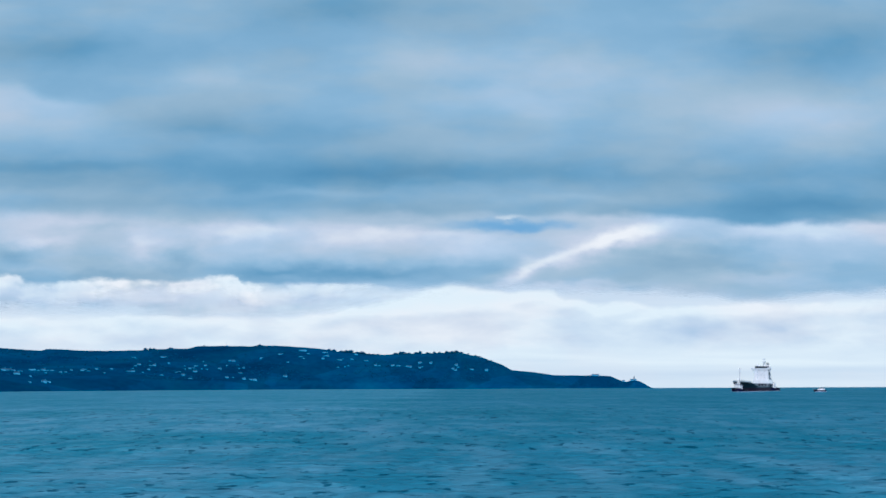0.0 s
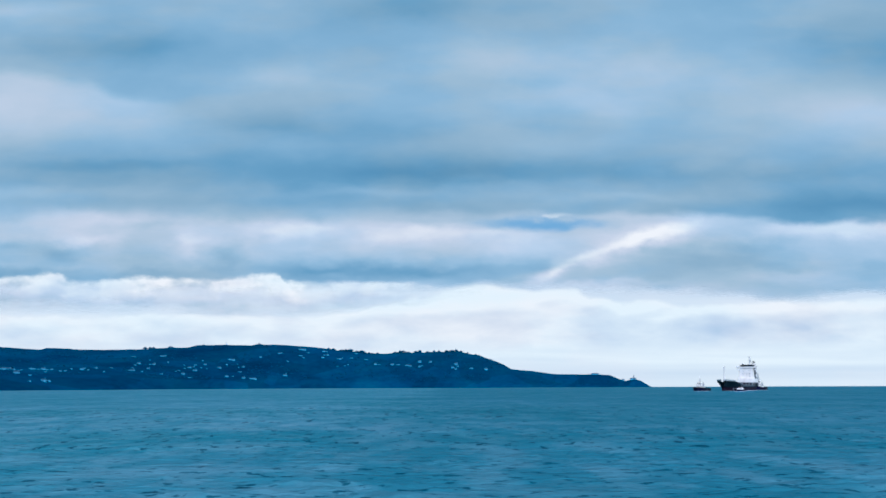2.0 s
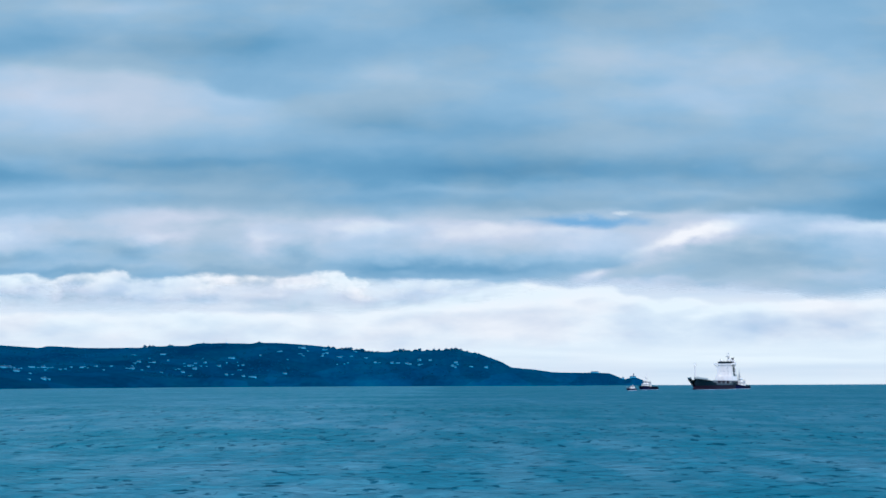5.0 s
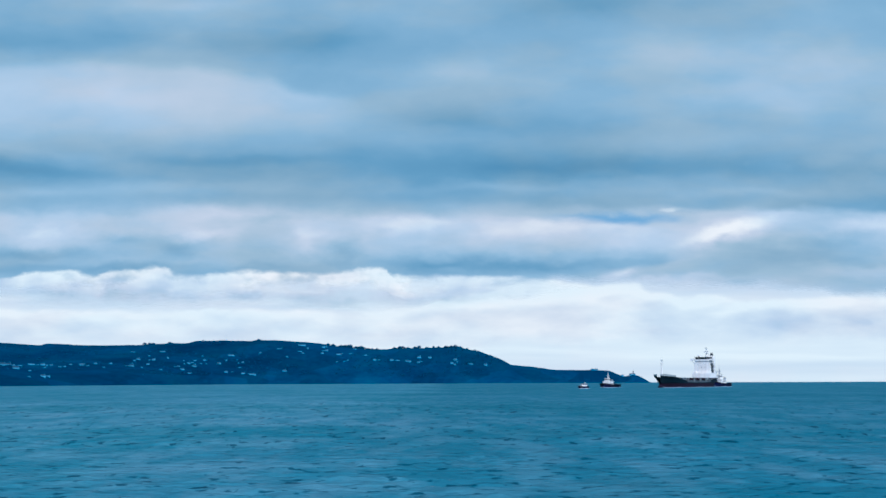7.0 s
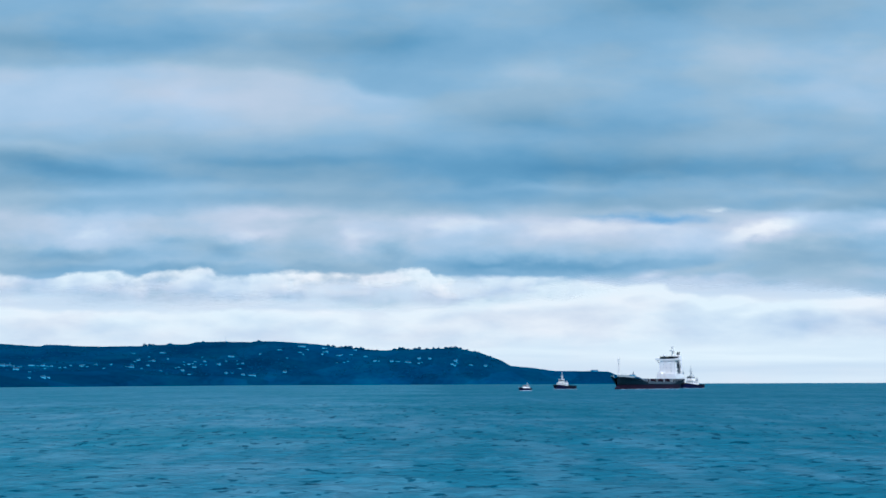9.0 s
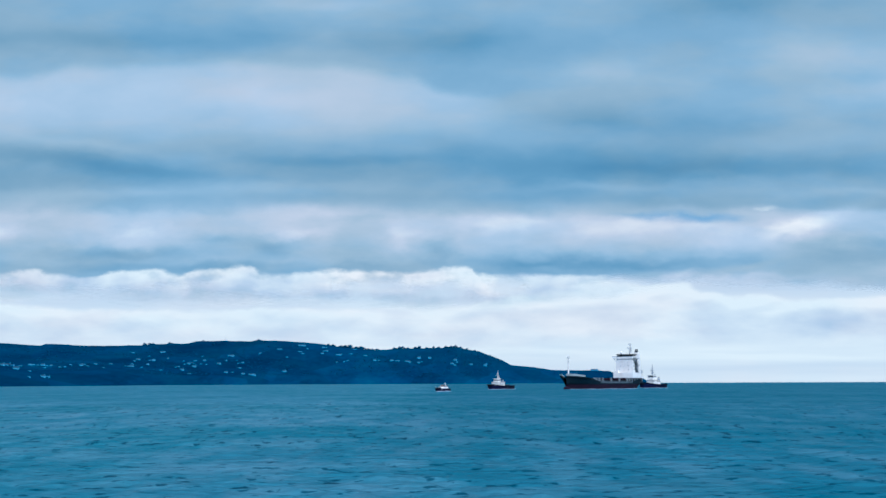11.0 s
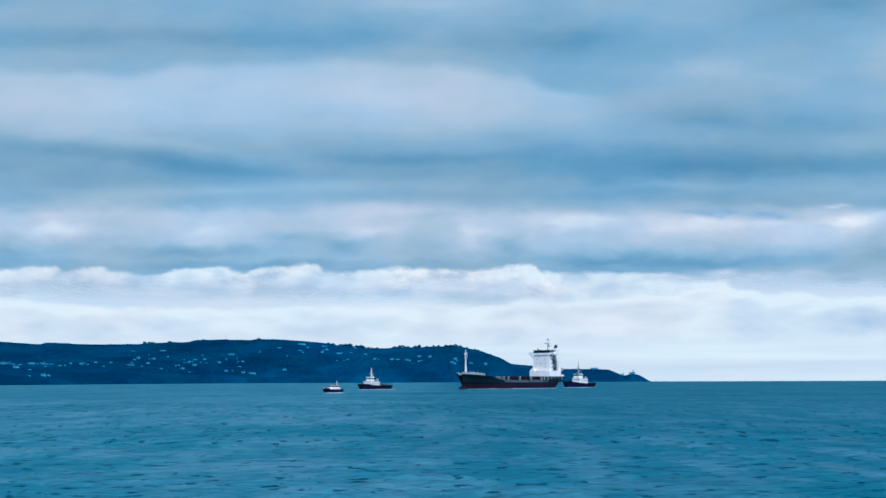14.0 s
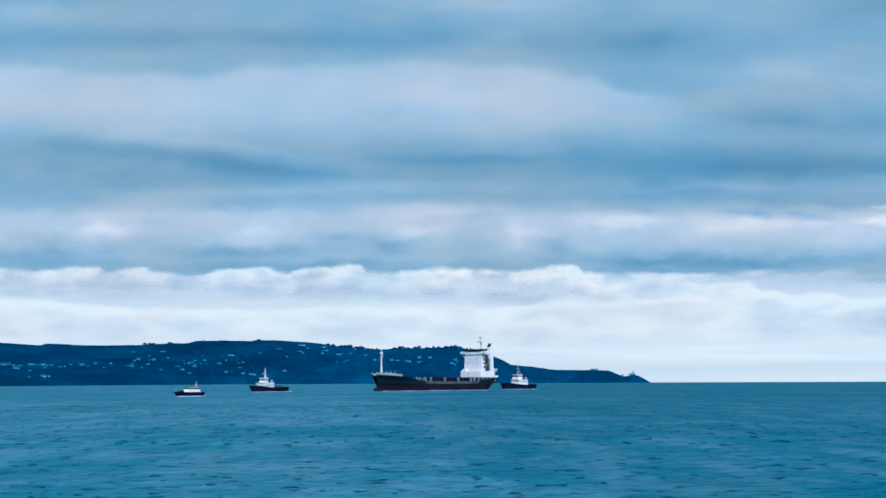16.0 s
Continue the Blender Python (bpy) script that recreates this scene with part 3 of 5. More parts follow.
def land_material():
    m, n, l, p = shader("hazy_heath_and_woodland")
    co = n.new("ShaderNodeTexCoord")
    a, b, v = n.new("ShaderNodeTexNoise"), n.new("ShaderNodeTexNoise"), n.new("ShaderNodeTexVoronoi")
    mp = n.new("ShaderNodeMapping")
    mp.inputs["Scale"].default_value = (1, 0.35, 2.0)
    l.new(co.outputs["Object"], mp.inputs[0])
    for x, s in ((a, 0.006), (b, 0.05), (v, 0.012)):
        x.inputs["Scale"].default_value = s
        l.new(mp.outputs[0], x.inputs["Vector"])
    a.inputs["Detail"].default_value, b.inputs["Detail"].default_value = 6, 4
    # distance haze put into the ground colours as blue
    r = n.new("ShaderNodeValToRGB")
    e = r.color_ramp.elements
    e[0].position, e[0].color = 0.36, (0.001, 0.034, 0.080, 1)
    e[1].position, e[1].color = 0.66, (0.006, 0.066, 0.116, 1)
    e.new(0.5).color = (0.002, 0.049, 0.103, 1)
    mix = n.new("ShaderNodeMix")
    mix.inputs[0].default_value = 0.35
    l.new(a.outputs["Fac"], mix.inputs[2])
    l.new(b.outputs["Fac"], mix.inputs[3])
    l.new(mix.outputs[0], r.inputs[0])
    fld = n.new("ShaderNodeMix")
    fld.data_type, fld.blend_type = "RGBA", "MULTIPLY"
    fld.inputs[0].default_value = 0.32
    l.new(r.outputs[0], fld.inputs[6])
    sepc = n.new("ShaderNodeSeparateColor")
    l.new(v.outputs["Color"], sepc.inputs[0])
    l.new(sepc.outputs[0], fld.inputs[7])
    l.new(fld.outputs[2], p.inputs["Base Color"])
    p.inputs["Roughness"].default_value = 0.95
    p.inputs["Specular IOR Level"].default_value = 0.0
    bp = n.new("ShaderNodeBump")
    bp.inputs["Distance"].default_value = 6
    l.new(b.outputs["Fac"], bp.inputs["Height"])
    l.new(bp.outputs[0], p.inputs["Normal"])
    return m


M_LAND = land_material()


def headland():
    us = np.linspace(-260, 1152, 330)
    ws = np.concatenate((np.linspace(0, 0.1, 7), np.linspace(0.13, 1, 34), np.linspace(1.06, 1.3, 5)))
    return loft([[land(u, w) for w in ws] for u in us], close_ends=False)


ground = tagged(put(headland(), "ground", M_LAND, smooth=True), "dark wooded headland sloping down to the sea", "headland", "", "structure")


def on_land(u, v):
    """Place on the seaward slope that shows at (u, v) in the level view."""
    best = None
    for i in range(4, 100):
        q = land(u, i / 100)
        vv = 675 - (q.z - EYE) / q.y * F + (784 - u) * LEAN + 1.4
        if best is None or abs(vv - v) < best[0]:
            best = (abs(vv - v), q)
    return best[1]


# ---- vessels ----
def hull_rings(stations, z_low, z_high, steps=5):
    """Rings of a ship's side between two heights. Each station: x, x shift per metre up, half beam at the water, half beam at the rail, rail height."""
    rings = []
    for x, rake, bw, bd, top in stations:
        side = []
        za, zb = min(z_low, top), top if z_high is None else min(z_high, top)
        for i in range(steps):
            z = za + (zb - za) * i / (steps - 1)
            k = max(0.0, min(1.0, z / top)) ** 1.3
            side.append((x + rake * z, bw + (bd - bw) * k, z))
        rings.append([(px, -py, pz) for px, py, pz in side[::-1]] + side)
    return rings


def foam_line(thing, stations, height):
    """Thin broken water along both sides of a hull."""
    rng = random.Random(len(stations))
    for side in (-1, 1):
        rings = []
        for x, rake, bw, bd, top in stations:
            h = height * rng.uniform(0.5, 1.2)
            rings.append([(x, side * (bw + 0.06), -0.1), (x, side * (bw + 0.10), h), (x, side * (bw + 0.30), h * 0.5), (x, side * (bw + 0.55), -0.1)])
        part("waterline_foam", loft(rings, True, True), M_FOAM, thing, "thin line of white water along the hull", True)


def fore(x):
    """Places forward of the house, drawn together so the bow fits the camera's view."""
    return x if x <= 13 else 13 + (x - 13) * 0.84


def cargo_ship():
    ship = empty("cargo_ship", "green-grey cargo ship with a tall white deckhouse aft, under way", "ship")
    st = [(-1.8, -1.14, 4.4, 6.6, 6.9), (-0.8, -1.0, 5.6, 7.4, 6.7), (1.6, -0.55, 7.0, 8.2, 6.3), (6, -0.1, 8.2, 8.6, 5.7), (10, 0, 8.5, 8.6, 5.2), (13, 0, 8.5, 8.6, 4.8),
          (25, 0, 8.6, 8.6, 4.7), (45, 0, 8.6, 8.6, 4.7), (60, 0, 8.2, 8.6, 4.9), (66, 0, 7.6, 8.6, 5.5), (70, 0.04, 6.8, 8.5, 6.5), (74, 0.08, 5.8, 8.0, 7.2), (79, 0.12, 4.3, 7.7, 7.5),
          (84.5, 0.2, 2.6, 6.8, 7.9), (88.8, 0.28, 1.2, 5.0, 8.2), (90.8, 0.32, 0.5, 3.2, 8.3), (91.6, 0.34, 0.2, 1.3, 8.4)]
    st = [(fore(a), *b) for a, *b in st]
    part("boot_topping", loft(hull_rings(st, -1.0, 2.9)), M_BOOT, ship, "dull red antifouling paint", True)
    hull = part("hull", loft(hull_rings(st, 2.9, None, 6), False), M_HULL, ship, "", True)
    # plating over the deck, from rail to rail
    deck = [[(x + r * top, -bd + 0.15, top - 0.9), (x + r * top, bd - 0.15, top - 0.9)] for x, r, bw, bd, top in st]
    part("deck", loft(deck, False), M_DECK, ship)
    # pale sheer strake along the rail
    for side in (-1, 1):
        ring = [[(x + r * z, side * (bd + 0.05 + (0.0 if z > top - 0.3 else -0.02)), z) for z in (top - 1.1, top - 0.7, top + 0.05)] for x, r, bw, bd, top in st[4:9]]
        part("sheer_strake", loft(ring, False), M_BAND, ship, "pale grey-green band along the deck edge", True)
    # forecastle bulwark
    for side in (-1, 1):
        ring = []
        for x, r, bw, bd, top in st[-5:]:
            o = [(x + r * top, bd, top - 0.05), (x + r * top + 0.2, bd + 0.18, top + 1.1), (x + r * top, bd - 0.1, top + 1.1), (x + r * top - 0.2, bd - 0.25, top - 0.05)]
            ring.append([(a, side * b, c) for a, b, c in o])
        part("bulwark", loft(ring, True, True), M_PALE, ship, "pale grey forecastle bulwark")
    for x in map(fore, (75, 79, 83, 87)):
        part("rail_post", one(rod, (x + 1.5, 0.2, 7.4), (x + 1.5, 0.2, 10.6), 0.09), M_STEEL, ship)
    bulb = B()
    bmesh.ops.create_uvsphere(bulb, u_segments=16, v_segments=10, radius=1.0, matrix=Matrix.Translation((78.2, 0, 0.3)) @ Matrix.Diagonal((4.2, 1.5, 1.9, 1)))
    part("bulbous_bow", bulb, M_BOOT, ship, "dull red bulbous bow at the waterline", True)
    part("windlass", one(box, 71.0, 74.0, -2.0, 2.0, 7.2, 9.4, 0.3), M_STEEL, ship)
    part("anchor", one(box, 77.6, 78.4, 2.3, 3.2, 6.2, 7.8, 0.2), M_DARK, ship)
    # foremast with its light platform
    bm = B()
    rod(bm, (76.8, 0, 7.4), (76.8, 0, 18.4), 0.66, 0.26, 12)
    rod(bm, (76.8, 0, 18.4), (76.8, 0, 21.4), 0.22, 0.12, 8)
    box(bm, 76.1, 77.5, -0.7, 0.7, 17.0, 17.3, 0.05)
    box(bm, 76.4, 77.2, -0.7, 0.7, 18.8, 19.9, 0.05)
    rod(bm, (76.8, 0.9, 17.2), (76.8, 0.9, 20.0), 0.1)
    mast = part("foremast", bm, M_WHITE, ship, "white tubular foremast")
    # hatches: coaming, covers and pale pillars between them
    for x0, x1 in ((17.2, 27.5), (29.2, 40.5), (42.0, 53.5), (55.0, 63.5)):
        x0, x1 = fore(x0), fore(x1)
        part("hatch_coaming", one(box, x0 + 0.3, x1 - 0.3, -6.3, 6.3, 3.8, 5.4, 0.1), M_BAND, ship)
        part("hatch_cover", one(box, x0, x1, -7.0, 7.0, 5.4, 7.0, 0.15), M_HATCH, ship, "oxide red hatch cover")
        for k in range(4):
            xx = x0 + (x1 - x0) * (k + 0.5) / 4
            part("stiffener", one(box, xx - 0.12, xx + 0.12, 7.0, 7.18, 5.5, 6.9), M_HATCH, ship)
    for x in map(fore, (15.8, 28.3, 41.2, 54.2, 59.5, 64.4, 67.0)):
        for y in (-7.4, 7.4):
            part("pillar", one(box, x - 0.45, x + 0.45, y - 0.5, y + 0.5, 3.8, 7.1, 0.08), M_POST, ship, "pale grey pillar")
    rng = random.Random(5)
    for k in range(7):
        x = 50 + k * 1.6 + rng.random()
        part("deck_fitting", one(box, x, x + rng.uniform(0.5, 1.1), 6.6, 7.6, 4.0, 5.6 + rng.random() * 1.6, 0.05), M_BAND, ship)
    # poop side openings under the house, their shade a solid black box
    part("poop_shade", one(box, -6.5, 12.5, -7.4, 7.4, 4.0, 6.9, 0.1), M_DARK, ship, "black block for the shade of the open deck under the house")
    for x in (-5.5, -2.0, 1.5, 5.0, 8.6, 12.2):
        for y in (-7.2, 7.2):
            part("pillar", one(box, x - 0.3, x + 0.3, y - 0.3, y + 0.3, 5.2, 7.0, 0.05), M_PALE, ship)
    # deckhouse in tiers
    house = part("deckhouse", one(box, -5.0, 7.0, -7.4, 7.4, 7.0, 10.4, 0.12), M_WHITE, ship, "white steel deckhouse")
    part("deckhouse_tier", one(box, -1.5, 5.0, -6.6, 6.4, 10.4, 19.6, 0.12, (0.95, 0.90)), M_WHITE, ship)
    part("front_locker", one(box, 5.0, 6.4, -7.0, -4.0, 10.4, 11.6, 0.1), M_WHITE, ship)
    for z, ys in ((12.2, (-3.6, 3.0)), (14.6, (-3.4, -0.6, 2.8)), (17.0, (-3.2, 2.4))):
        for y in ys:
            part("porthole", one(box, 4.8, 5.03, y - 0.2, y + 0.2, z, z + 0.42, 0.05), M_GLASS, house)
    for z in (12.0, 14.4, 16.8):
        yy = 6.4 - (z - 10.4) / 9.2 * 0.65
        for x in (2.6, 3.9):
            part("porthole", one(box, x - 0.2, x + 0.2, yy - 0.3, yy + 0.03, z, z + 0.42, 0.05), M_GLASS, house)
    bridge = part("wheelhouse", one(box, 0.0, 5.4, -5.4, 6.2, 19.6, 22.3, 0.15, (0.97, 0.98)), M_WHITE, ship)
    part("window_band", one(box, 0.3, 5.52, -5.2, 6.32, 21.1, 22.2, 0.05), M_GLASS, bridge, "dark wheelhouse windows")
    for y in [-4.9 + 1.45 * k for k in range(8)]:
        part("window_post", one(box, 5.4, 5.58, y - 0.07, y + 0.07, 21.1, 22.2), M_DARK, bridge)
    part("bridge_roof", one(box, -0.2, 5.8, -5.6, 6.5, 22.3, 22.6, 0.08), M_DARK, ship, "dark wheelhouse roof edge")
    for side in (-1, 1):
        bm = B()
        lo, hi = sorted((side * 5.3, side * 9.0))
        box(bm, 2.0, 5.2, lo, hi, 20.0, 20.3, 0.05)
        box(bm, 5.0, 5.2, lo, hi, 20.3, 21.4)
        box(bm, 2.0, 5.2, side * 9.0 - 0.1, side * 9.0 + 0.1, 20.3, 21.4)
        wing = part("bridge_wing", bm, M_WHITE, ship)
        part("wing_brace", one(rod, (4.0, side * 5.9, 16.8), (4.0, side * 8.4, 20.0), 0.25), M_WHITE, wing)
    # mast and aerials on the roof
    bm = B()
    x, y = 0.4, 2.0
    rod(bm, (x, y, 22.4), (x, y, 28.4), 0.50, 0.32, 10)
    rod(bm, (x, y, 28.4), (x, y, 30.2), 0.16)
    box(bm, x - 0.8, x + 1.2, y - 1.6, y + 1.6, 26.0, 26.25)
    box(bm, x - 0.5, x + 0.6, y - 0.8, y + 0.8, 28.4, 29.0)
    rod(bm, (x - 0.8, y - 1.4, 22.5), (x, y, 27.0), 0.14)
    rod(bm, (x - 0.8, y + 1.4, 22.5), (x, y, 27.0), 0.14)
    signal = part("radar_mast", bm, M_WHITE, ship)
    part("radar_scanner", one(box, x + 0.9, x + 1.25, y - 1.7, y + 1.7, 26.5, 26.9, 0.05), M_STEEL, signal)
    part("radar_scanner", one(box, x + 0.5, x + 0.8, y - 1.1, y + 1.1, 29.2, 29.5, 0.05), M_STEEL, signal)
    for yy, h in ((-4.2, 25.4), (-2.4, 24.6), (3.4, 27.6), (4.6, 25.2)):
        part("aerial", one(rod, (1.0, yy, 22.4), (1.0, yy, h), 0.10), M_WHITE, ship)
    dome = B()
    bmesh.ops.create_uvsphere(dome, u_segments=12, v_segments=8, radius=0.95, matrix=Matrix.Translation((2.2, -3.6, 23.5)))
    part("radome", dome, M_WHITE, ship, "", True)
    # funnel, stairs and boat behind the house
    bm = B()
    box(bm, -5.8, -2.4, 2.4, 6.4, 7.0, 23.8, 0.3, (0.8, 0.8))
    fun = part("funnel", bm, M_WHITE, ship, "white funnel with black uptakes")
    for y in (3.2, 4.0, 4.8):
        part("exhaust_pipe", one(rod, (-4.0, y, 23.6), (-4.9, y, 25.8), 0.34, 0.30, 10), M_DARK, fun)
    for k, z in enumerate((10.6, 13.0, 15.3, 17.5)):
        a, b = (-1.4, 3.2) if k % 2 == 0 else (3.2, -1.4)
        bm = B()
        for y in (6.6, 7.3):
            rod(bm, (a, y, z), (b, y, z + 2.3), 0.13, seg=6)
        for i in range(7):
            f = i / 6
            box(bm, a + (b - a) * f - 0.16, a + (b - a) * f + 0.16, 6.6, 7.3, z + 2.3 * f - 0.03, z + 2.3 * f + 0.03)
        part("stair", bm, M_STEEL, ship)
        part("stair_landing", one(box, -2.4, 3.6, 5.8, 7.5, z, z + 0.12), M_STEEL, ship)
        # black panel puts the shade of the stair recess into colour
        part("recess_shade", one(box, -1.2, 1.6, 5.6, 6.44 - k * 0.15, z + 0.15, z + 2.1), M_DARK, ship)
    boat = loft([[(x, y0 + s * hw, z) for s, z in ((-1, 0.9), (-0.8, 0.2), (0, -0.4), (0.8, 0.2), (1, 0.9), (0.7, 1.7), (-0.7, 1.7))]
                 for x, hw, y0 in ((-3.2, 0.2, 0), (-2.6, 0.9, 0), (0, 1.2, 0), (2.4, 0.9, 0), (3.3, 0.15, 0))], True, True)
    bmesh.ops.transform(boat, matrix=pose(-8.0, 4.6, 9.6, 0, 18, 0), verts=boat.verts)
    part("lifeboat", boat, M_PALE, ship, "pale grey lifeboat", True)
    part("davit", one(rod, (-7.0, 3.4, 7.0), (-8.6, 3.4, 12.0), 0.2), M_WHITE, ship)
    part("davit", one(rod, (-5.4, 5.8, 7.0), (-6.6, 5.8, 12.0), 0.2), M_WHITE, ship)
    for y in (-6.6, 6.6):
        part("stern_rail", one(box, -9.0, -2.0, y - 0.06, y + 0.06, 7.0, 8.1), M_WHITE, ship)
    foam_line(ship, st, 0.15)
    # wake under the stern
    foam = loft([[(x, -w, 0.06), (x, -w * 0.5, 0.12), (x, w * 0.5, 0.12), (x, w, 0.06)] for x, w in ((-9, 2.4), (-5, 4.2), (-1, 5.6), (1.5, 6.6))], False)
    part("wake", foam, M_FOAM, ship, "thin white wake")
    return ship


def tug(name, label, length, beam, mast_top, dark, cabin, wheel, stack, step, leg, lift=1.0, tier=4.3, lid=7.2):
    """cabin, wheel, stack: aft and fore end of deckhouse, wheelhouse and funnels, step: the mast's foot, all in half lengths from amidships."""
    t = empty(name, label, "tugboat", "harbour tugs")
    L, b = length / 2, beam / 2
    st = [(-L + 0.1, 0, b * 0.30, b * 0.40, 2.2), (-L + 0.5, 0, b * 0.58, b * 0.66, 2.15), (-L + 1.6, 0, b * 0.86, b * 0.94, 2.0), (-L * 0.4, 0, b * 0.97, b, 1.7), (0.1 * L, 0, b * 0.97, b, 1.9),
          (0.5 * L, 0.03, b * 0.88, b * 0.97, 2.2), (0.72 * L, 0.05, b * 0.72, b * 0.84, 2.5), (0.86 * L, 0.07, b * 0.48, b * 0.62, 2.7), (0.93 * L, 0.08, b * 0.22, b * 0.40, 2.8), (0.96 * L, 0.08, 0.2, b * 0.15, 2.8)]
    st = [(*a, top * lift) for *a, top in st]
    part("hull", loft(hull_rings(st, -0.6, None, 6)), dark, t, "", True)
    foam_line(t, st, 0.20)
    deck = [[(x + r * top, -bd + 0.1, top - 0.7), (x + r * top, bd - 0.1, top - 0.7)] for x, r, bw, bd, top in st]
    part("deck", loft(deck, False), M_DECK, t)
    for s in (-1, 1):
        ring = []
        for x, r, bw, bd, top in st:
            ring.append([(x + r * top + 0.3 * math.cos(a), s * (bd + 0.12) + 0.3 * math.sin(a) * s, top - 0.1 + 0.28 * math.sin(a * 2)) for a in (0, 1.2, 2.4, 3.6, 4.8)])
        part("fender", loft(ring, True, True), M_RUBBER, t, "black rubber fender", True)
    part("bow_fender", one(rod, (0.97 * L, -1.5, 2.3 * lift), (0.97 * L, 1.5, 2.3 * lift), 0.7, seg=12), M_RUBBER, t)
    for k in range(5):
        x = -L * 0.75 + k * L * 0.33
        tyre = B()
        bmesh.ops.create_cone(tyre, cap_ends=True, segments=10, radius1=0.5, radius2=0.5, depth=0.3, matrix=pose(x, b + 0.25, 0.95, 90, 0, 0))
        part("tyre_fender", tyre, M_RUBBER, t)
    part("deckhouse", one(box, L * cabin[0], L * cabin[1], -b * 0.62, b * 0.62, 1.0, tier, 0.2, (0.95, 0.94)), M_WHITE, t, "white steel deckhouse")
    for x in [cabin[0] + (cabin[1] - cabin[0]) * k for k in (0.18, 0.38, 0.58, 0.78)]:
        part("porthole", one(box, L * x - 0.25, L * x + 0.25, b * 0.58, b * 0.62 + 0.02, tier - 1.5, tier - 0.9), M_GLASS, t)
    part("upper_deck", one(box, L * (cabin[0] - 0.05), L * (cabin[1] + 0.03), -b * 0.66, b * 0.66, tier, tier + 0.15), M_WHITE, t)
    wh = part("wheelhouse", one(box, wheel[0] * L, wheel[1] * L, -b * 0.42, b * 0.42, tier + 0.15, lid, 0.15, (0.9, 0.94)), M_WHITE, t)
    part("window_band", one(box, (wheel[0] + 0.01) * L, (wheel[1] - 0.002) * L, -b * 0.422, b * 0.422, lid - 1.2, lid - 0.6, 0.04, (0.96, 0.98)), M_GLASS, wh, "dark wheelhouse windows")
    part("wheelhouse_roof", one(box, (wheel[0] - 0.03) * L, (wheel[1] + 0.03) * L, -b * 0.43, b * 0.43, lid, lid + 0.15, 0.05), M_WHITE, t)
    for y in (-b * 0.45, b * 0.45):
        f = part("funnel", one(box, L * stack[0], L * stack[1], y - 0.45, y + 0.45, tier + 0.1, tier + 1.5, 0.12, (0.8, 0.9), -0.2), M_STEEL, t)
        part("exhaust_pipe", one(rod, (L * (stack[0] + 0.06), y, tier + 1.4), (L * (stack[0] + 0.04), y, tier + 2.2), 0.22), M_DARK, f)
    bm = B()
    x = step * L
    rod(bm, (x, 0, lid), (x, 0, mast_top * 0.86), 0.38, 0.26)
    rod(bm, (x, 0, mast_top * 0.86), (x, 0, mast_top), 0.14)
    rod(bm, (x - 1.2, -leg, lid), (x, 0, mast_top * 0.72), 0.12)
    rod(bm, (x - 1.2, leg, lid), (x, 0, mast_top * 0.72), 0.12)
    rod(bm, (x - 0.6, -leg * 0.55, lid + 1.8), (x - 0.6, leg * 0.55, lid + 1.8), 0.10)
    box(bm, x - 0.4, x + 0.6, -1.3, 1.3, mast_top * 0.72, mast_top * 0.72 + 0.14)
    box(bm, x - 0.2, x + 0.3, -0.7, 0.7, mast_top * 0.84, mast_top * 0.84 + 0.12)
    m = part("mast", bm, M_WHITE if length < 28 else M_STEEL, t, "signal mast with yards")
    part("radar_scanner", one(box, x + 0.4, x + 0.65, -1.1, 1.1, mast_top * 0.74, mast_top * 0.74 + 0.25), M_STEEL, m)
    part("towing_winch", one(rod, (-L * 0.45, -1.3, 1.9), (-L * 0.45, 1.3, 1.9), 0.8, seg=12), M_DARK, t)
    bm = B()
    rod(bm, (-L * 0.6, -b * 0.6, 0.9), (-L * 0.6, -b * 0.6, 2.9), 0.16)
    rod(bm, (-L * 0.6, b * 0.6, 0.9), (-L * 0.6, b * 0.6, 2.9), 0.16)
    rod(bm, (-L * 0.6, -b * 0.6, 2.9), (-L * 0.6, b * 0.6, 2.9), 0.16)
    part("towing_gantry", bm, M_DARK, t)
    part("wake", loft([[(x, -w, 0.05), (x, -w * 0.4, 0.16), (x, w * 0.4, 0.16), (x, w, 0.05)] for x, w in ((-L - 6, 1.0), (-L - 3, 1.9), (-L, 2.6))], False), M_FOAM, t, "thin white wake")
    for s in (-1, 1):
        part("bow_wave", loft([[(x, s * w, 0.04), (x - 0.2, s * (w + 0.25), 0.12), (x - 0.4, s * (w + 0.5), 0.04)] for x, w in ((L + 0.2, 0.1), (L * 0.8, b * 0.5), (L * 0.55, b * 0.9))], False), M_FOAM, t)
    return t


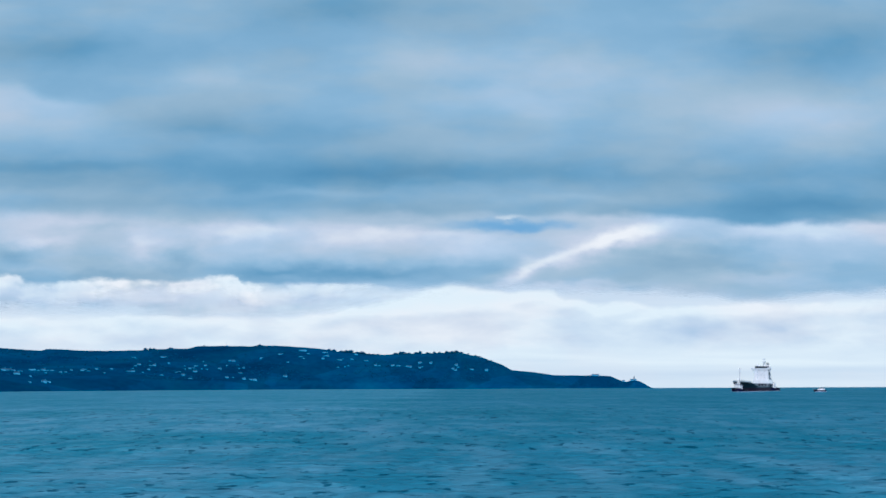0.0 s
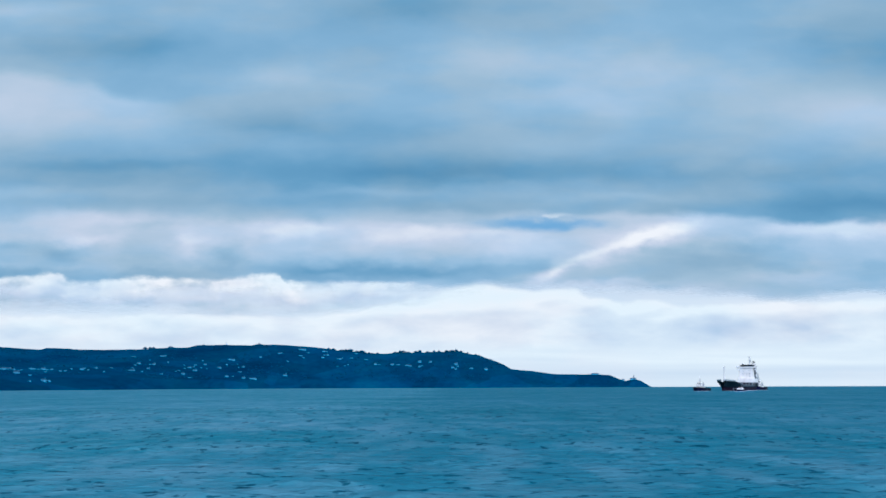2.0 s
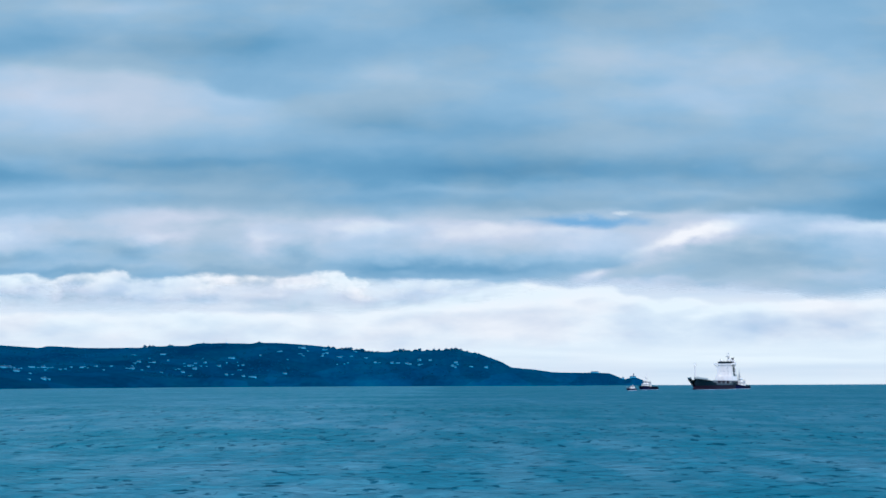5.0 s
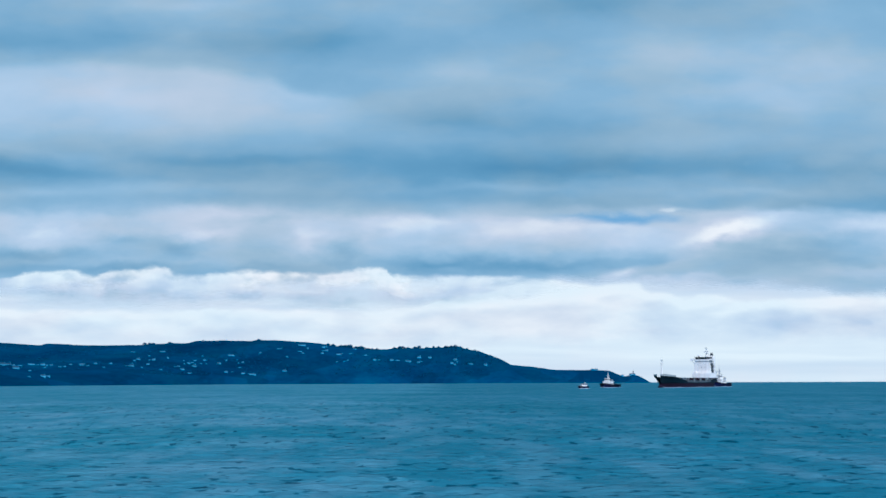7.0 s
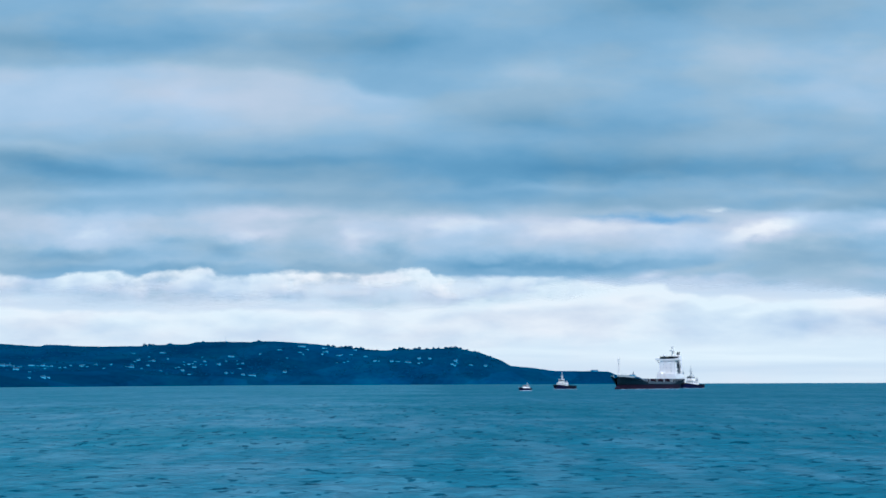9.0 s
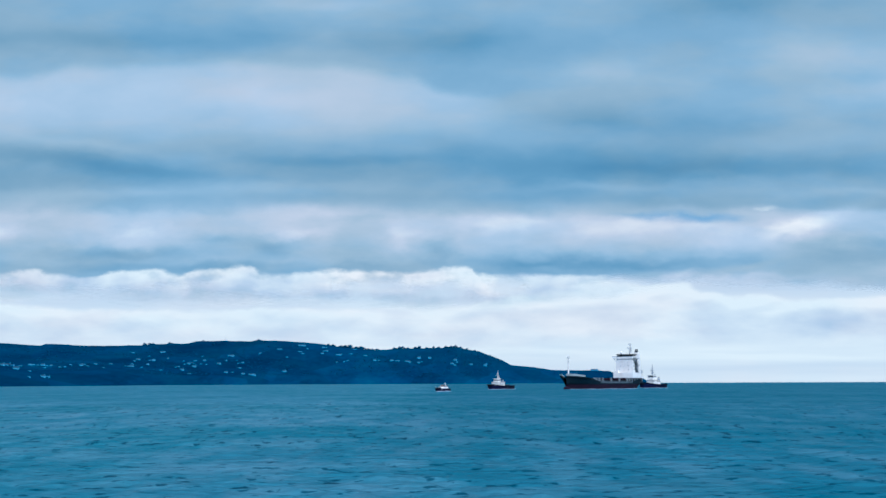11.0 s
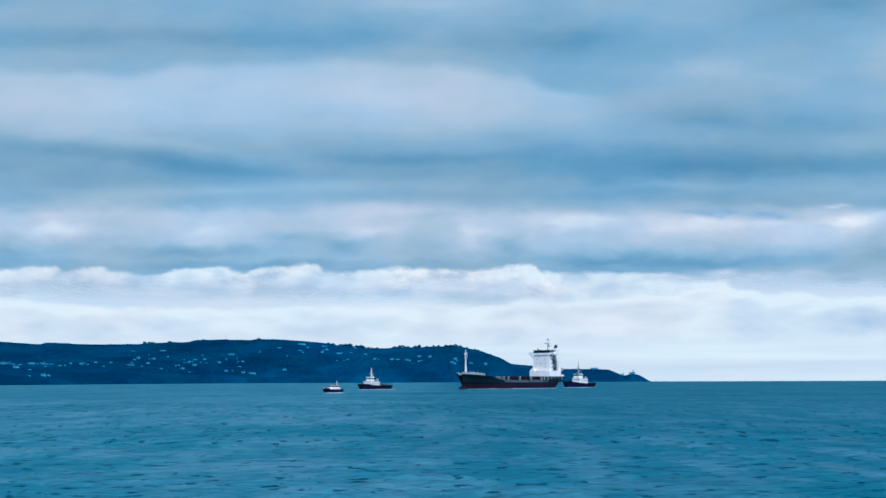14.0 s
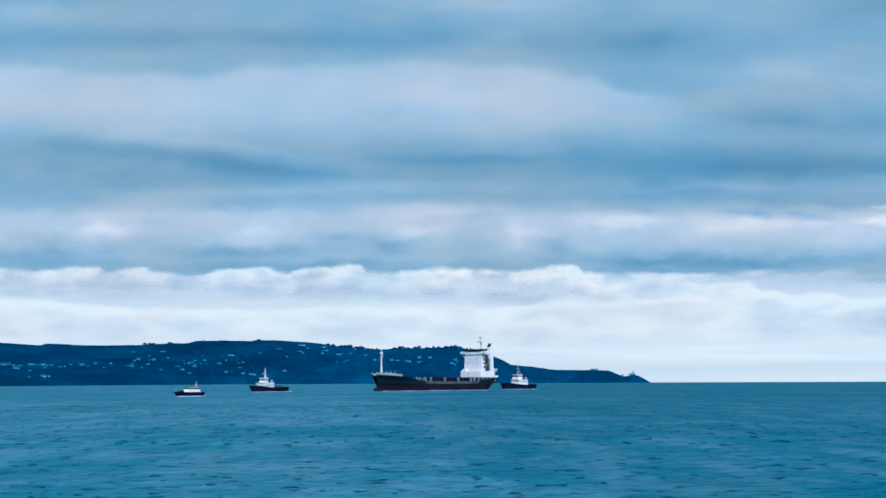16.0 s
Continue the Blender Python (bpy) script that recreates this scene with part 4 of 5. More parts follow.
def pilot_boat():
    t = empty("pilot_boat", "small dark-hulled pilot boat with a white and orange cabin", "boat")
    L, b = 6.6, 2.1
    st = [(-L, 0, b * 0.85, b * 0.92, 1.5), (-L * 0.4, 0, b * 0.95, b, 1.45), (0.2 * L, 0.02, b * 0.9, b, 1.45), (0.5 * L, 0.2, b * 0.55, b * 0.82, 1.5), (0.68 * L, 0.6, b * 0.22, b * 0.45, 1.55), (0.76 * L, 0.9, 0.05, 0.12, 1.6)]
    part("hull", loft(hull_rings(st, -0.4, None, 5)), M_NAVY, t, "", True)
    foam_line(t, st, 0.24)
    part("deck", loft([[(x + r * top, -bd + 0.05, top - 0.12), (x + r * top, bd - 0.05, top - 0.12)] for x, r, bw, bd, top in st], False), M_DECK, t)
    for s in (-1, 1):
        part("fender", loft([[(x + r * top + 0.1 * math.cos(a), s * (bd + 0.03) + 0.12 * math.sin(a), top - 0.1 + 0.12 * math.cos(a)) for a in (0, 1.57, 3.14, 4.71)] for x, r, bw, bd, top in st], True, True), M_RUBBER, t)
    part("bow_fender", one(rod, (L * 0.45, -1.0, 1.65), (L * 0.45, 1.0, 1.65), 0.36, seg=10), M_RUBBER, t, "black fender bag on the foredeck")
    part("cabin", one(box, -L * 0.82, L * 0.30, -b * 0.66, b * 0.66, 1.3, 2.3, 0.12, (0.70, 0.9), -0.85), M_WHITE, t, "white cabin")
    wh = part("wheelhouse", one(box, -L * 0.74, -L * 0.04, -b * 0.56, b * 0.56, 2.3, 3.05, 0.1, (0.66, 0.92), -0.5), M_WHITE, t)
    part("window_band", one(box, -L * 0.71, -L * 0.06, -b * 0.562, b * 0.562, 2.38, 2.8, 0.03, (0.82, 0.96), -0.26), M_GLASS, wh, "dark cabin windows")
    part("roof", one(box, -L * 0.72, -L * 0.16, -b * 0.6, b * 0.6, 3.05, 3.2, 0.05), M_ORANGE, t, "faded orange roof")
    bm = B()
    rod(bm, (-4.5, 0, 2.9), (-4.5, 0, 5.0), 0.09, 0.05)
    rod(bm, (-4.5, -0.6, 3.9), (-4.5, 0.6, 3.9), 0.05)
    rod(bm, (-5.0, 0, 2.9), (-4.5, 0, 4.1), 0.05)
    part("mast", bm, M_WHITE, t)
    bm = B()
    for s in (-1, 1):
        rod(bm, (3.2, s * 1.3, 2.3), (6.2, s * 0.3, 2.75), 0.04)
        for x, y in ((3.2, 1.3), (4.7, 0.85), (6.2, 0.3)):
            rod(bm, (x, s * y, 1.3), (x, s * y, 2.3 + (x - 3.2) * 0.15), 0.03)
    part("hand_rail", bm, M_STEEL, t)
    part("wake", loft([[(x, -w, 0.05), (x, -w * 0.4, 0.22), (x, w * 0.4, 0.22), (x, w, 0.05)] for x, w in ((-L - 2.6, 0.4), (-L - 1.2, 1.0), (-L, 1.4))], False), M_FOAM, t, "short white wake")
    return t


SHIP = cargo_ship()
TUG_A = tug("tugboat", "navy-hulled harbour tug with a white deckhouse, leading the ship", 24, 9, 11.8, M_NAVY, (-0.12, 0.52), (0.18, 0.42), (-0.06, 0.08), 0.22, 0.8, 1.1, 4.4, 6.7)
TUG_B = tug("tugboat", "dark-hulled harbour tug with a tall mast, astern of the ship", 30, 10.5, 16.8, M_NAVY, (-0.46, 0.16), (-0.17, 0.17), (-0.42, -0.28), -0.04, 1.9, 1.4, 5.6, 8.8)
PILOT = pilot_boat()

# ---- birds ----
M_GULL_BACK = paint("grey_brown_feathers", (0.035, 0.033, 0.032), 0.8, scale=12)
M_GULL_PALE = paint("pale_feathers", (0.30, 0.28, 0.26), 0.8, scale=10)
M_GULL_WHITE = paint("white_feathers", (0.85, 0.84, 0.80), 0.8, scale=10)
M_BEAK = paint("dark_beak", (0.03, 0.025, 0.02), 0.5)


def gull(label, plain=False, spread=False):
    """A gull in flight along +x, wings raised or spread level."""
    g = empty("gull", label, "bird", "gulls in flight")
    body = loft([[(x, r * math.cos(a), z + r * 0.9 * math.sin(a)) for a in [k * 0.6283 for k in range(10)]]
                 for x, r, z in ((-0.20, 0.015, 0.01), (-0.14, 0.035, 0.0), (-0.04, 0.062, -0.01), (0.06, 0.066, -0.005), (0.13, 0.05, 0.015), (0.17, 0.042, 0.03))], True, True)
    dark = M_GULL_WHITE if plain else M_GULL_PALE if spread else M_GULL_BACK
    pale = M_GULL_WHITE if plain else M_GULL_PALE
    part("body", body, dark, g, "", True)
    head = loft([[(x, r * math.cos(a), z + r * math.sin(a)) for a in [k * 0.7854 for k in range(8)]]
                 for x, r, z in ((0.15, 0.036, 0.035), (0.19, 0.042, 0.04), (0.225, 0.036, 0.035), (0.245, 0.018, 0.028))], True, True)
    hd = part("head", head, pale, g, "pale head", True)
    part("beak", one(rod, (0.24, 0, 0.028), (0.30, 0, 0.008), 0.014, 0.006), M_BEAK, hd)
    part("tail", loft([[(x, -w, 0.0), (x, 0, 0.014), (x, w, 0.0), (x, 0, -0.008)] for x, w in ((-0.17, 0.025), (-0.30, 0.04), (-0.35, 0.05))], True, True), pale, g)
    part("tail_band", loft([[(x, -w, 0.0), (x, 0, 0.012), (x, w, 0.0), (x, 0, -0.008)] for x, w in ((-0.352, 0.05), (-0.40, 0.055))], True, True), dark, g)
    near = ((0.06, 0.05, 0.03, 0.17), (0.09, 0.14, 0.085, 0.16), (0.12, 0.24, 0.12, 0.11), (0.15, 0.34, 0.145, 0.03))
    far = ((0.0, 0.05, 0.03, 0.15), (-0.05, 0.18, 0.14, 0.15), (0.0, 0.30, 0.225, 0.14), (-0.12, 0.42, 0.235, 0.08), (-0.38, 0.56, 0.215, 0.02))
    if spread:
        near = far = ((0.05, 0.05, 0.03, 0.16), (0.08, 0.20, 0.07, 0.16), (0.06, 0.42, 0.05, 0.13), (-0.06, 0.62, 0.02, 0.06))
    for s, rows, mat in ((1, near, dark), (-1, far, pale)):
        ring = [[(x + 0.03, s * y, z), (x - c * 0.4, s * y, z + 0.014), (x - c, s * y, z - 0.004), (x - c * 0.4, s * y, z - 0.006)] for x, y, z, c in rows]
        part("wing", loft(ring, True, True), mat, g, "", True)
    return g


GULL_NEAR = gull("grey-brown gull gliding with raised wings")
GULL_FAR = gull("small far gull gliding over the bay")
GULL_FAR.scale = (2.0, 2.0, 2.0)
GULL_LEFT = gull("pale grey gull soaring with spread wings under the clouds", False, True)
GULL_WHITE = gull("white gull flying low over the sea", True)


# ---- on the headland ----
# roof and wall colours carry distance haze as a blue tint
M_ROOF = paint("hazy_dark_slate_roof", (0.012, 0.055, 0.095), 0.7, scale=0.8)
M_RENDER = paint("hazy_white_house_render", (0.12, 0.36, 0.50), 0.8, scale=0.3, second=(0.05, 0.19, 0.29))
M_BARK = paint("dark_bark", (0.05, 0.04, 0.03), 0.9, scale=2)
# haze blue painted into the leaves, matched to the ground
M_LEAF = paint("hazy_dark_evergreen_leaves", (0.006, 0.070, 0.130), 1.0, scale=0.15, second=(0.003, 0.048, 0.098))
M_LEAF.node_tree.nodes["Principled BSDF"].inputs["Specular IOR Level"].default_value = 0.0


def house(length, depth, eaves, ridge, floors, label):
    """A gabled house, front towards -y, standing on z 0."""
    h = empty("house", label, "house", "houses on the headland")
    l, d = length / 2, depth / 2
    ring = lambda x: [(x, -d, -3), (x, d, -3), (x, d, eaves), (x, 0, ridge), (x, -d, eaves)]
    walls = loft([ring(-l), ring(l)], True, True)
    part("wall", walls, M_RENDER, h, "white rendered walls, blue with distance haze")
    for s in (-1, 1):
        e = 0.5
        slope = (ridge - eaves) / d
        lo = eaves - e * slope
        r = [[(x, s * (d + e), lo + 0.05), (x, 0, ridge + 0.05), (x, 0, ridge + 0.3), (x, s * (d + e), lo + 0.3)] for x in (-l - 0.3, l + 0.3)]
        part("roof", loft(r, True, True), M_ROOF, h, "dark slate roof")
    part("chimney", one(box, l * 0.55, l * 0.55 + 1.0, -0.5, 0.5, ridge - 0.8, ridge + 1.4, 0.05), M_RENDER, h)
    n = max(2, int(length / 3.6))
    for f in range(floors):
        z = 1.0 + f * 2.8
        for k in range(n):
            x = -l + length * (k + 0.5) / n
            if f == 0 and k == n // 2:
                part("door", one(box, x - 0.5, x + 0.5, -d - 0.05, -d + 0.1, 0.1, 2.2), M_DARK, h)
            else:
                w = part("window", one(box, x - 0.65, x + 0.65, -d - 0.06, -d + 0.1, z, z + 1.3), M_GLASS, h, "dark window")
                part("sill", one(box, x - 0.75, x + 0.75, -d - 0.16, -d - 0.06, z - 0.12, z), M_RENDER, w)
    return h


WEST = (((8, 647), 9), ((18, 648), 10), ((27, 647), 6), ((40, 648), 5), ((32, 654), 11), ((56, 646), 6), ((62, 646), 6), ((70, 647), 4), ((79, 647), 8), ((86, 647), 5), ((94, 647), 6), ((56, 657), 4), ((83, 651), 4),
        ((109, 650), 5), ((118, 650), 3), ((128, 646), 5), ((147, 647), 7), ((152, 645), 3), ((158, 648), 4), ((172, 645), 6), ((186, 651), 5), ((199, 644), 5), ((55, 678), 4), ((80, 677), 8), ((89, 675), 6))
CENTRE = (((225, 648), 3), ((230, 648), 4), ((236, 649), 8), ((247, 637), 7), ((240, 639), 5), ((237, 624), 9), ((236, 643), 4), ((253, 651), 4), ((267, 638), 4), ((274, 638), 7), ((264, 646), 6), ((266, 631), 4), ((290, 624), 11),
          ((299, 635), 4), ((299, 633), 3), ((275, 655), 4), ((287, 655), 5), ((313, 650), 3), ((318, 649), 5), ((325, 655), 6), ((327, 639), 3), ((328, 644), 3), ((336, 644), 6), ((343, 643), 5), ((347, 639), 5), ((346, 649), 7),
          ((357, 644), 3), ((364, 638), 5), ((360, 631), 3), ((367, 645), 3), ((338, 661), 9), ((389, 644), 6))
EAST = (((407, 630), 5), ((413, 630), 6), ((402, 638), 4), ((421, 637), 3), ((431, 642), 5), ((423, 643), 3), ((425, 651), 8), ((402, 659), 6), ((413, 659), 3), ((432, 662), 6), ((448, 663), 12), ((462, 626), 5), ((496, 618), 9),
        ((509, 632), 4), ((505, 657), 7), ((535, 612), 14), ((532, 622), 8), ((537, 626), 4), ((545, 617), 4), ((573, 615), 5), ((578, 615), 4), ((573, 621), 4), ((579, 621), 5), ((571, 626), 5), ((600, 628), 11))
SOUTH = (((606, 626), 3), ((622, 626), 7), ((629, 618), 7), ((647, 629), 8), ((616, 638), 4), ((610, 640), 3), ((597, 641), 4), ((664, 637), 6), ((671, 638), 4), ((694, 638), 6), ((704, 638), 8), ((720, 639), 5), ((725, 640), 6),
        ((741, 641), 5), ((746, 640), 4), ((742, 633), 6), ((761, 633), 6), ((806, 637), 6), ((809, 640), 4), ((800, 643), 5), ((805, 645), 5), ((833, 644), 7), ((859, 646), 6))


def village():
    rng = random.Random(12)
    kinds = [house(13, 8, 3.2, 5.6, 1, "white rendered bungalow with a dark slate roof among trees"),
             house(11, 8, 5.8, 8.4, 2, "white two-storey house with a dark slate roof among trees"),
             house(24, 8, 5.4, 7.6, 2, "long white terrace with a dark slate roof on the hillside")]
    fresh = set(range(3))
    for (u, v), wide in WEST + CENTRE + EAST + SOUTH:
        q = on_land(u, v + 1.0)
        metres = wide * q.y / F
        k = 0 if metres < 8.5 else 1 if metres < 13 else 2
        size = metres / (13, 11, 24)[k] * rng.uniform(0.9, 1.1)
        size = max(0.45, min(1.1, size))
        m = Matrix.Translation(q) @ pose(0, 0, (-0.6, -2.6, -2.4)[k] * size, 0, 0, rng.uniform(-14, 14) - (u - 784) / 40)
        if k in fresh:
            fresh.discard(k)
            kinds[k].matrix_basis = m
            kinds[k].scale = (size,) * 3
            continue
        c = copy_thing(kinds[k], m)
        c.scale = (size,) * 3


village()


def leaf_clumps(verts, faces, rng, c, r, flat, n):
    """Adds n small tilted leaf clumps to a crown about c."""
    for _ in range(n):
        a, b = rng.uniform(0, 6.283), math.acos(rng.uniform(-0.7, 1))
        k = r * rng.uniform(0.55, 1.05)
        p = Vector((c[0] + k * math.sin(b) * math.cos(a), c[1] + k * math.sin(b) * math.sin(a), c[2] + k * math.cos(b) * flat))
        s = r * rng.uniform(0.22, 0.42)
        i = len(verts)
        t = Euler((rng.uniform(0, 3), rng.uniform(0, 3), rng.uniform(0, 6))).to_matrix()
        for q in ((-1, -0.8, 0), (1, -0.6, 0.2), (0.9, 0.9, 0), (-0.7, 1, 0.25), (0, 0, 0.9)):
            verts.append(tuple(p + t @ Vector(q) * s))
        faces.extend(((i, i + 1, i + 4), (i + 1, i + 2, i + 4), (i + 2, i + 3, i + 4), (i + 3, i, i + 4), (i, i + 3, i + 2, i + 1)))


def crown_mesh(name, trees, seed, per):
    rng = random.Random(seed)
    verts, faces = [], []
    for c, r, flat in trees:
        for _ in range(3):
            o = (c[0] + rng.uniform(-0.5, 0.5) * r, c[1] + rng.uniform(-0.5, 0.5) * r, c[2] + rng.uniform(-0.2, 0.35) * r)
            leaf_clumps(verts, faces, rng, o, r * rng.uniform(0.55, 0.85), flat, per)
    me = bpy.data.meshes.new(name)
    me.from_pydata(verts, [], faces)
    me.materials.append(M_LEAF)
    return me


def tree(seed):
    t = empty("tree", "dark evergreen tree on the ridge of the headland", "tree", "trees on the ridge")
    rng = random.Random(seed)
    bm = B()
    rod(bm, (0, 0, -2), (0.2, 0, 5), 0.45, 0.25)
    for k in range(5):
        a = k * 1.26 + rng.random()
        rod(bm, (0.15, 0, 3 + 0.3 * k), (2.2 * math.cos(a), 2.2 * math.sin(a), 6 + rng.random() * 1.5), 0.18, 0.07, 6)
    part("trunk", bm, M_BARK, t)
    c = new("crown", crown_mesh("crown", [((rng.uniform(-0.6, 0.6), 0, 3.2), 4.2, rng.uniform(0.8, 1.1)), ((-4.5, 0, 1.4), 3.4, 0.7), ((4.5, 0, 1.2), 3.2, 0.7)], seed, 45))
    c.parent = t
    return t


def ridge_trees():
    rng = random.Random(8)
    base = [tree(s) for s in (3, 4, 5)]
    spots = [(258, 1.0), (266, 0.9), (272, 0.8), (302, 0.8), (361, 0.6), (459, 0.6), (582, 0.8), (590, 1.0), (604, 0.9), (612, 1.1), (617, 1.5), (622, 1.1), (632, 0.9), (638, 1.3), (644, 1.0),
             (652, 0.9), (660, 0.8), (668, 0.7), (699, 0.9), (707, 1.2), (713, 1.1), (722, 0.8), (741, 1.2), (735, 0.8), (756, 0.7), (768, 0.8), (776, 0.7), (790, 1.1), (798, 1.0), (806, 1.0), (814, 0.8), (826, 0.7), (840, 0.6), (868, 0.5)]
    for i, (u, s) in enumerate(spots):
        q = land(u, 0.985)
        m = Matrix.Translation((q.x, q.y, q.z)) @ pose(0, 0, 0, 0, 0, rng.uniform(0, 360))
        t = base[i] if i < 3 else copy_thing(base[i % 3], m)
        t.matrix_basis = m
        t.scale = (s * 1.3, s * 1.3, s * rng.uniform(0.8, 1.1))


ridge_trees()


def woods():
    """Scrub and woodland over the slopes, too many to count."""
    rng = random.Random(21)
    trees = []
    while len(trees) < 1300:
        u, w = rng.uniform(-120, 1120), rng.random()
        q = land(u, 0.06 + (0.86 if u < 570 or u > 850 else 0.93) * w)
        if noise.noise(Vector((q.x / 170, q.y / 260, 5.0))) < -0.08 or q.z < 3:
            continue
        r = rng.uniform(2.2, 5.0) * (0.5 if u > 900 else 1.0) * min(1.0, q.y / 3000)
        trees.append(((q.x, q.y, q.z + r * 0.2), r, 0.5))
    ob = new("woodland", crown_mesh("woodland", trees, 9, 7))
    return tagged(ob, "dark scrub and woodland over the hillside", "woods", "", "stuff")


woods()


def lighthouse():
    t = empty("lighthouse", "small grey lighthouse tower on the rocky point", "lighthouse")
    part("tower", loft([[(r * math.cos(a), r * math.sin(a), z) for a in [k * 0.5236 for k in range(12)]] for z, r in ((-2, 2.6), (3, 2.4), (8.5, 2.0), (8.6, 2.5), (9.0, 2.5))], True, True), M_STEEL, t, "grey round tower")
    part("lantern", one(rod, (0, 0, 9.0), (0, 0, 11.4), 1.5, 1.5, 12), M_GLASS, t, "glazed lantern room")
    part("dome", one(rod, (0, 0, 11.4), (0, 0, 13.2), 1.7, 0.15, 12), M_ROOF, t)
    part("gallery_rail", one(rod, (0, 0, 9.9), (0, 0, 10.0), 2.5, 2.5, 12), M_STEEL, t)
    q = land(1119, 1.0)
    t.matrix_basis = Matrix.Translation(q)
    k = house(20, 8, 3.6, 5.4, 1, "low white keepers' house beside the lighthouse")
    k.matrix_basis = Matrix.Translation(land(1118.5, 0.9)) @ pose(-2, 0, -1.6, 0, 0, 6)
    k2 = house(9, 7, 3.2, 5.0, 1, "small white outbuilding in the notch of the point")
    k2.matrix_basis = Matrix.Translation(land(1100, 0.95)) @ pose(0, 0, 0.3, 0, 0, -10)
    k3 = house(25, 9, 5.4, 7.2, 2, "long pale building on the skyline of the headland")
    k3.matrix_basis = Matrix.Translation(land(1050.5, 1.0)) @ pose(0, 0, -3.2, 0, 0, 4)


lighthouse()


def radio_mast(u, height):
    t = empty("radio_mast", "thin grey lattice radio mast on the ridge", "mast", "radio masts on the ridge")
    bm = B()
    for k in range(3):
        a = k * 2.094
        rod(bm, (1.1 * math.cos(a), 1.1 * math.sin(a), -1.5), (0.3 * math.cos(a), 0.3 * math.sin(a), height * 0.8), 0.16, 0.12, 6)
    for k in range(7):
        z = height * 0.11 * k
        r = 1.1 - 0.8 * z / (height * 0.8)
        rod(bm, (r, 0, z), (-r * 0.5, r * 0.866, z + 1), 0.09, seg=6)
        rod(bm, (-r * 0.5, r * 0.866, z), (-r * 0.5, -r * 0.866, z + 1), 0.09, seg=6)
    part("lattice", bm, M_STEEL, t)
    part("aerial", one(rod, (0, 0, height * 0.78), (0, 0, height), 0.2, 0.12, 6), M_STEEL, t)
    part("cabin", one(box, 2.0, 6.0, -1.5, 1.5, -1.0, 2.4, 0.08), M_RENDER, t, "small equipment cabin")
    t.matrix_basis = Matrix.Translation(land(u, 0.995))


radio_mast(400, 19)


# ---- what moves ----
def afloat(u, d, heading):
    """Pose on the sea: bearing u, distance d, heading in degrees from straight towards the viewer, turning to the side."""
    return pose((u - 784) / F * d, d, 0, 0, 0, -(90 + heading))


def in_air(u, v, d, rz):
    return pose((u - 784) / F * d, d, EYE + (675 - v) / F * d, 0, 0, rz)


def drift(ob, speed, dist, fall=0.0):
    """Carry a cloud bank to the side and a little down or up; speeds in bearing units a second at its distance."""
    k = dist / F
    walk(ob, [(t, pose(speed * t * k, 0, -fall * (t - 7) * k)) for t in (0.0, 4.0, 8.0, 12.0, 16.0)])


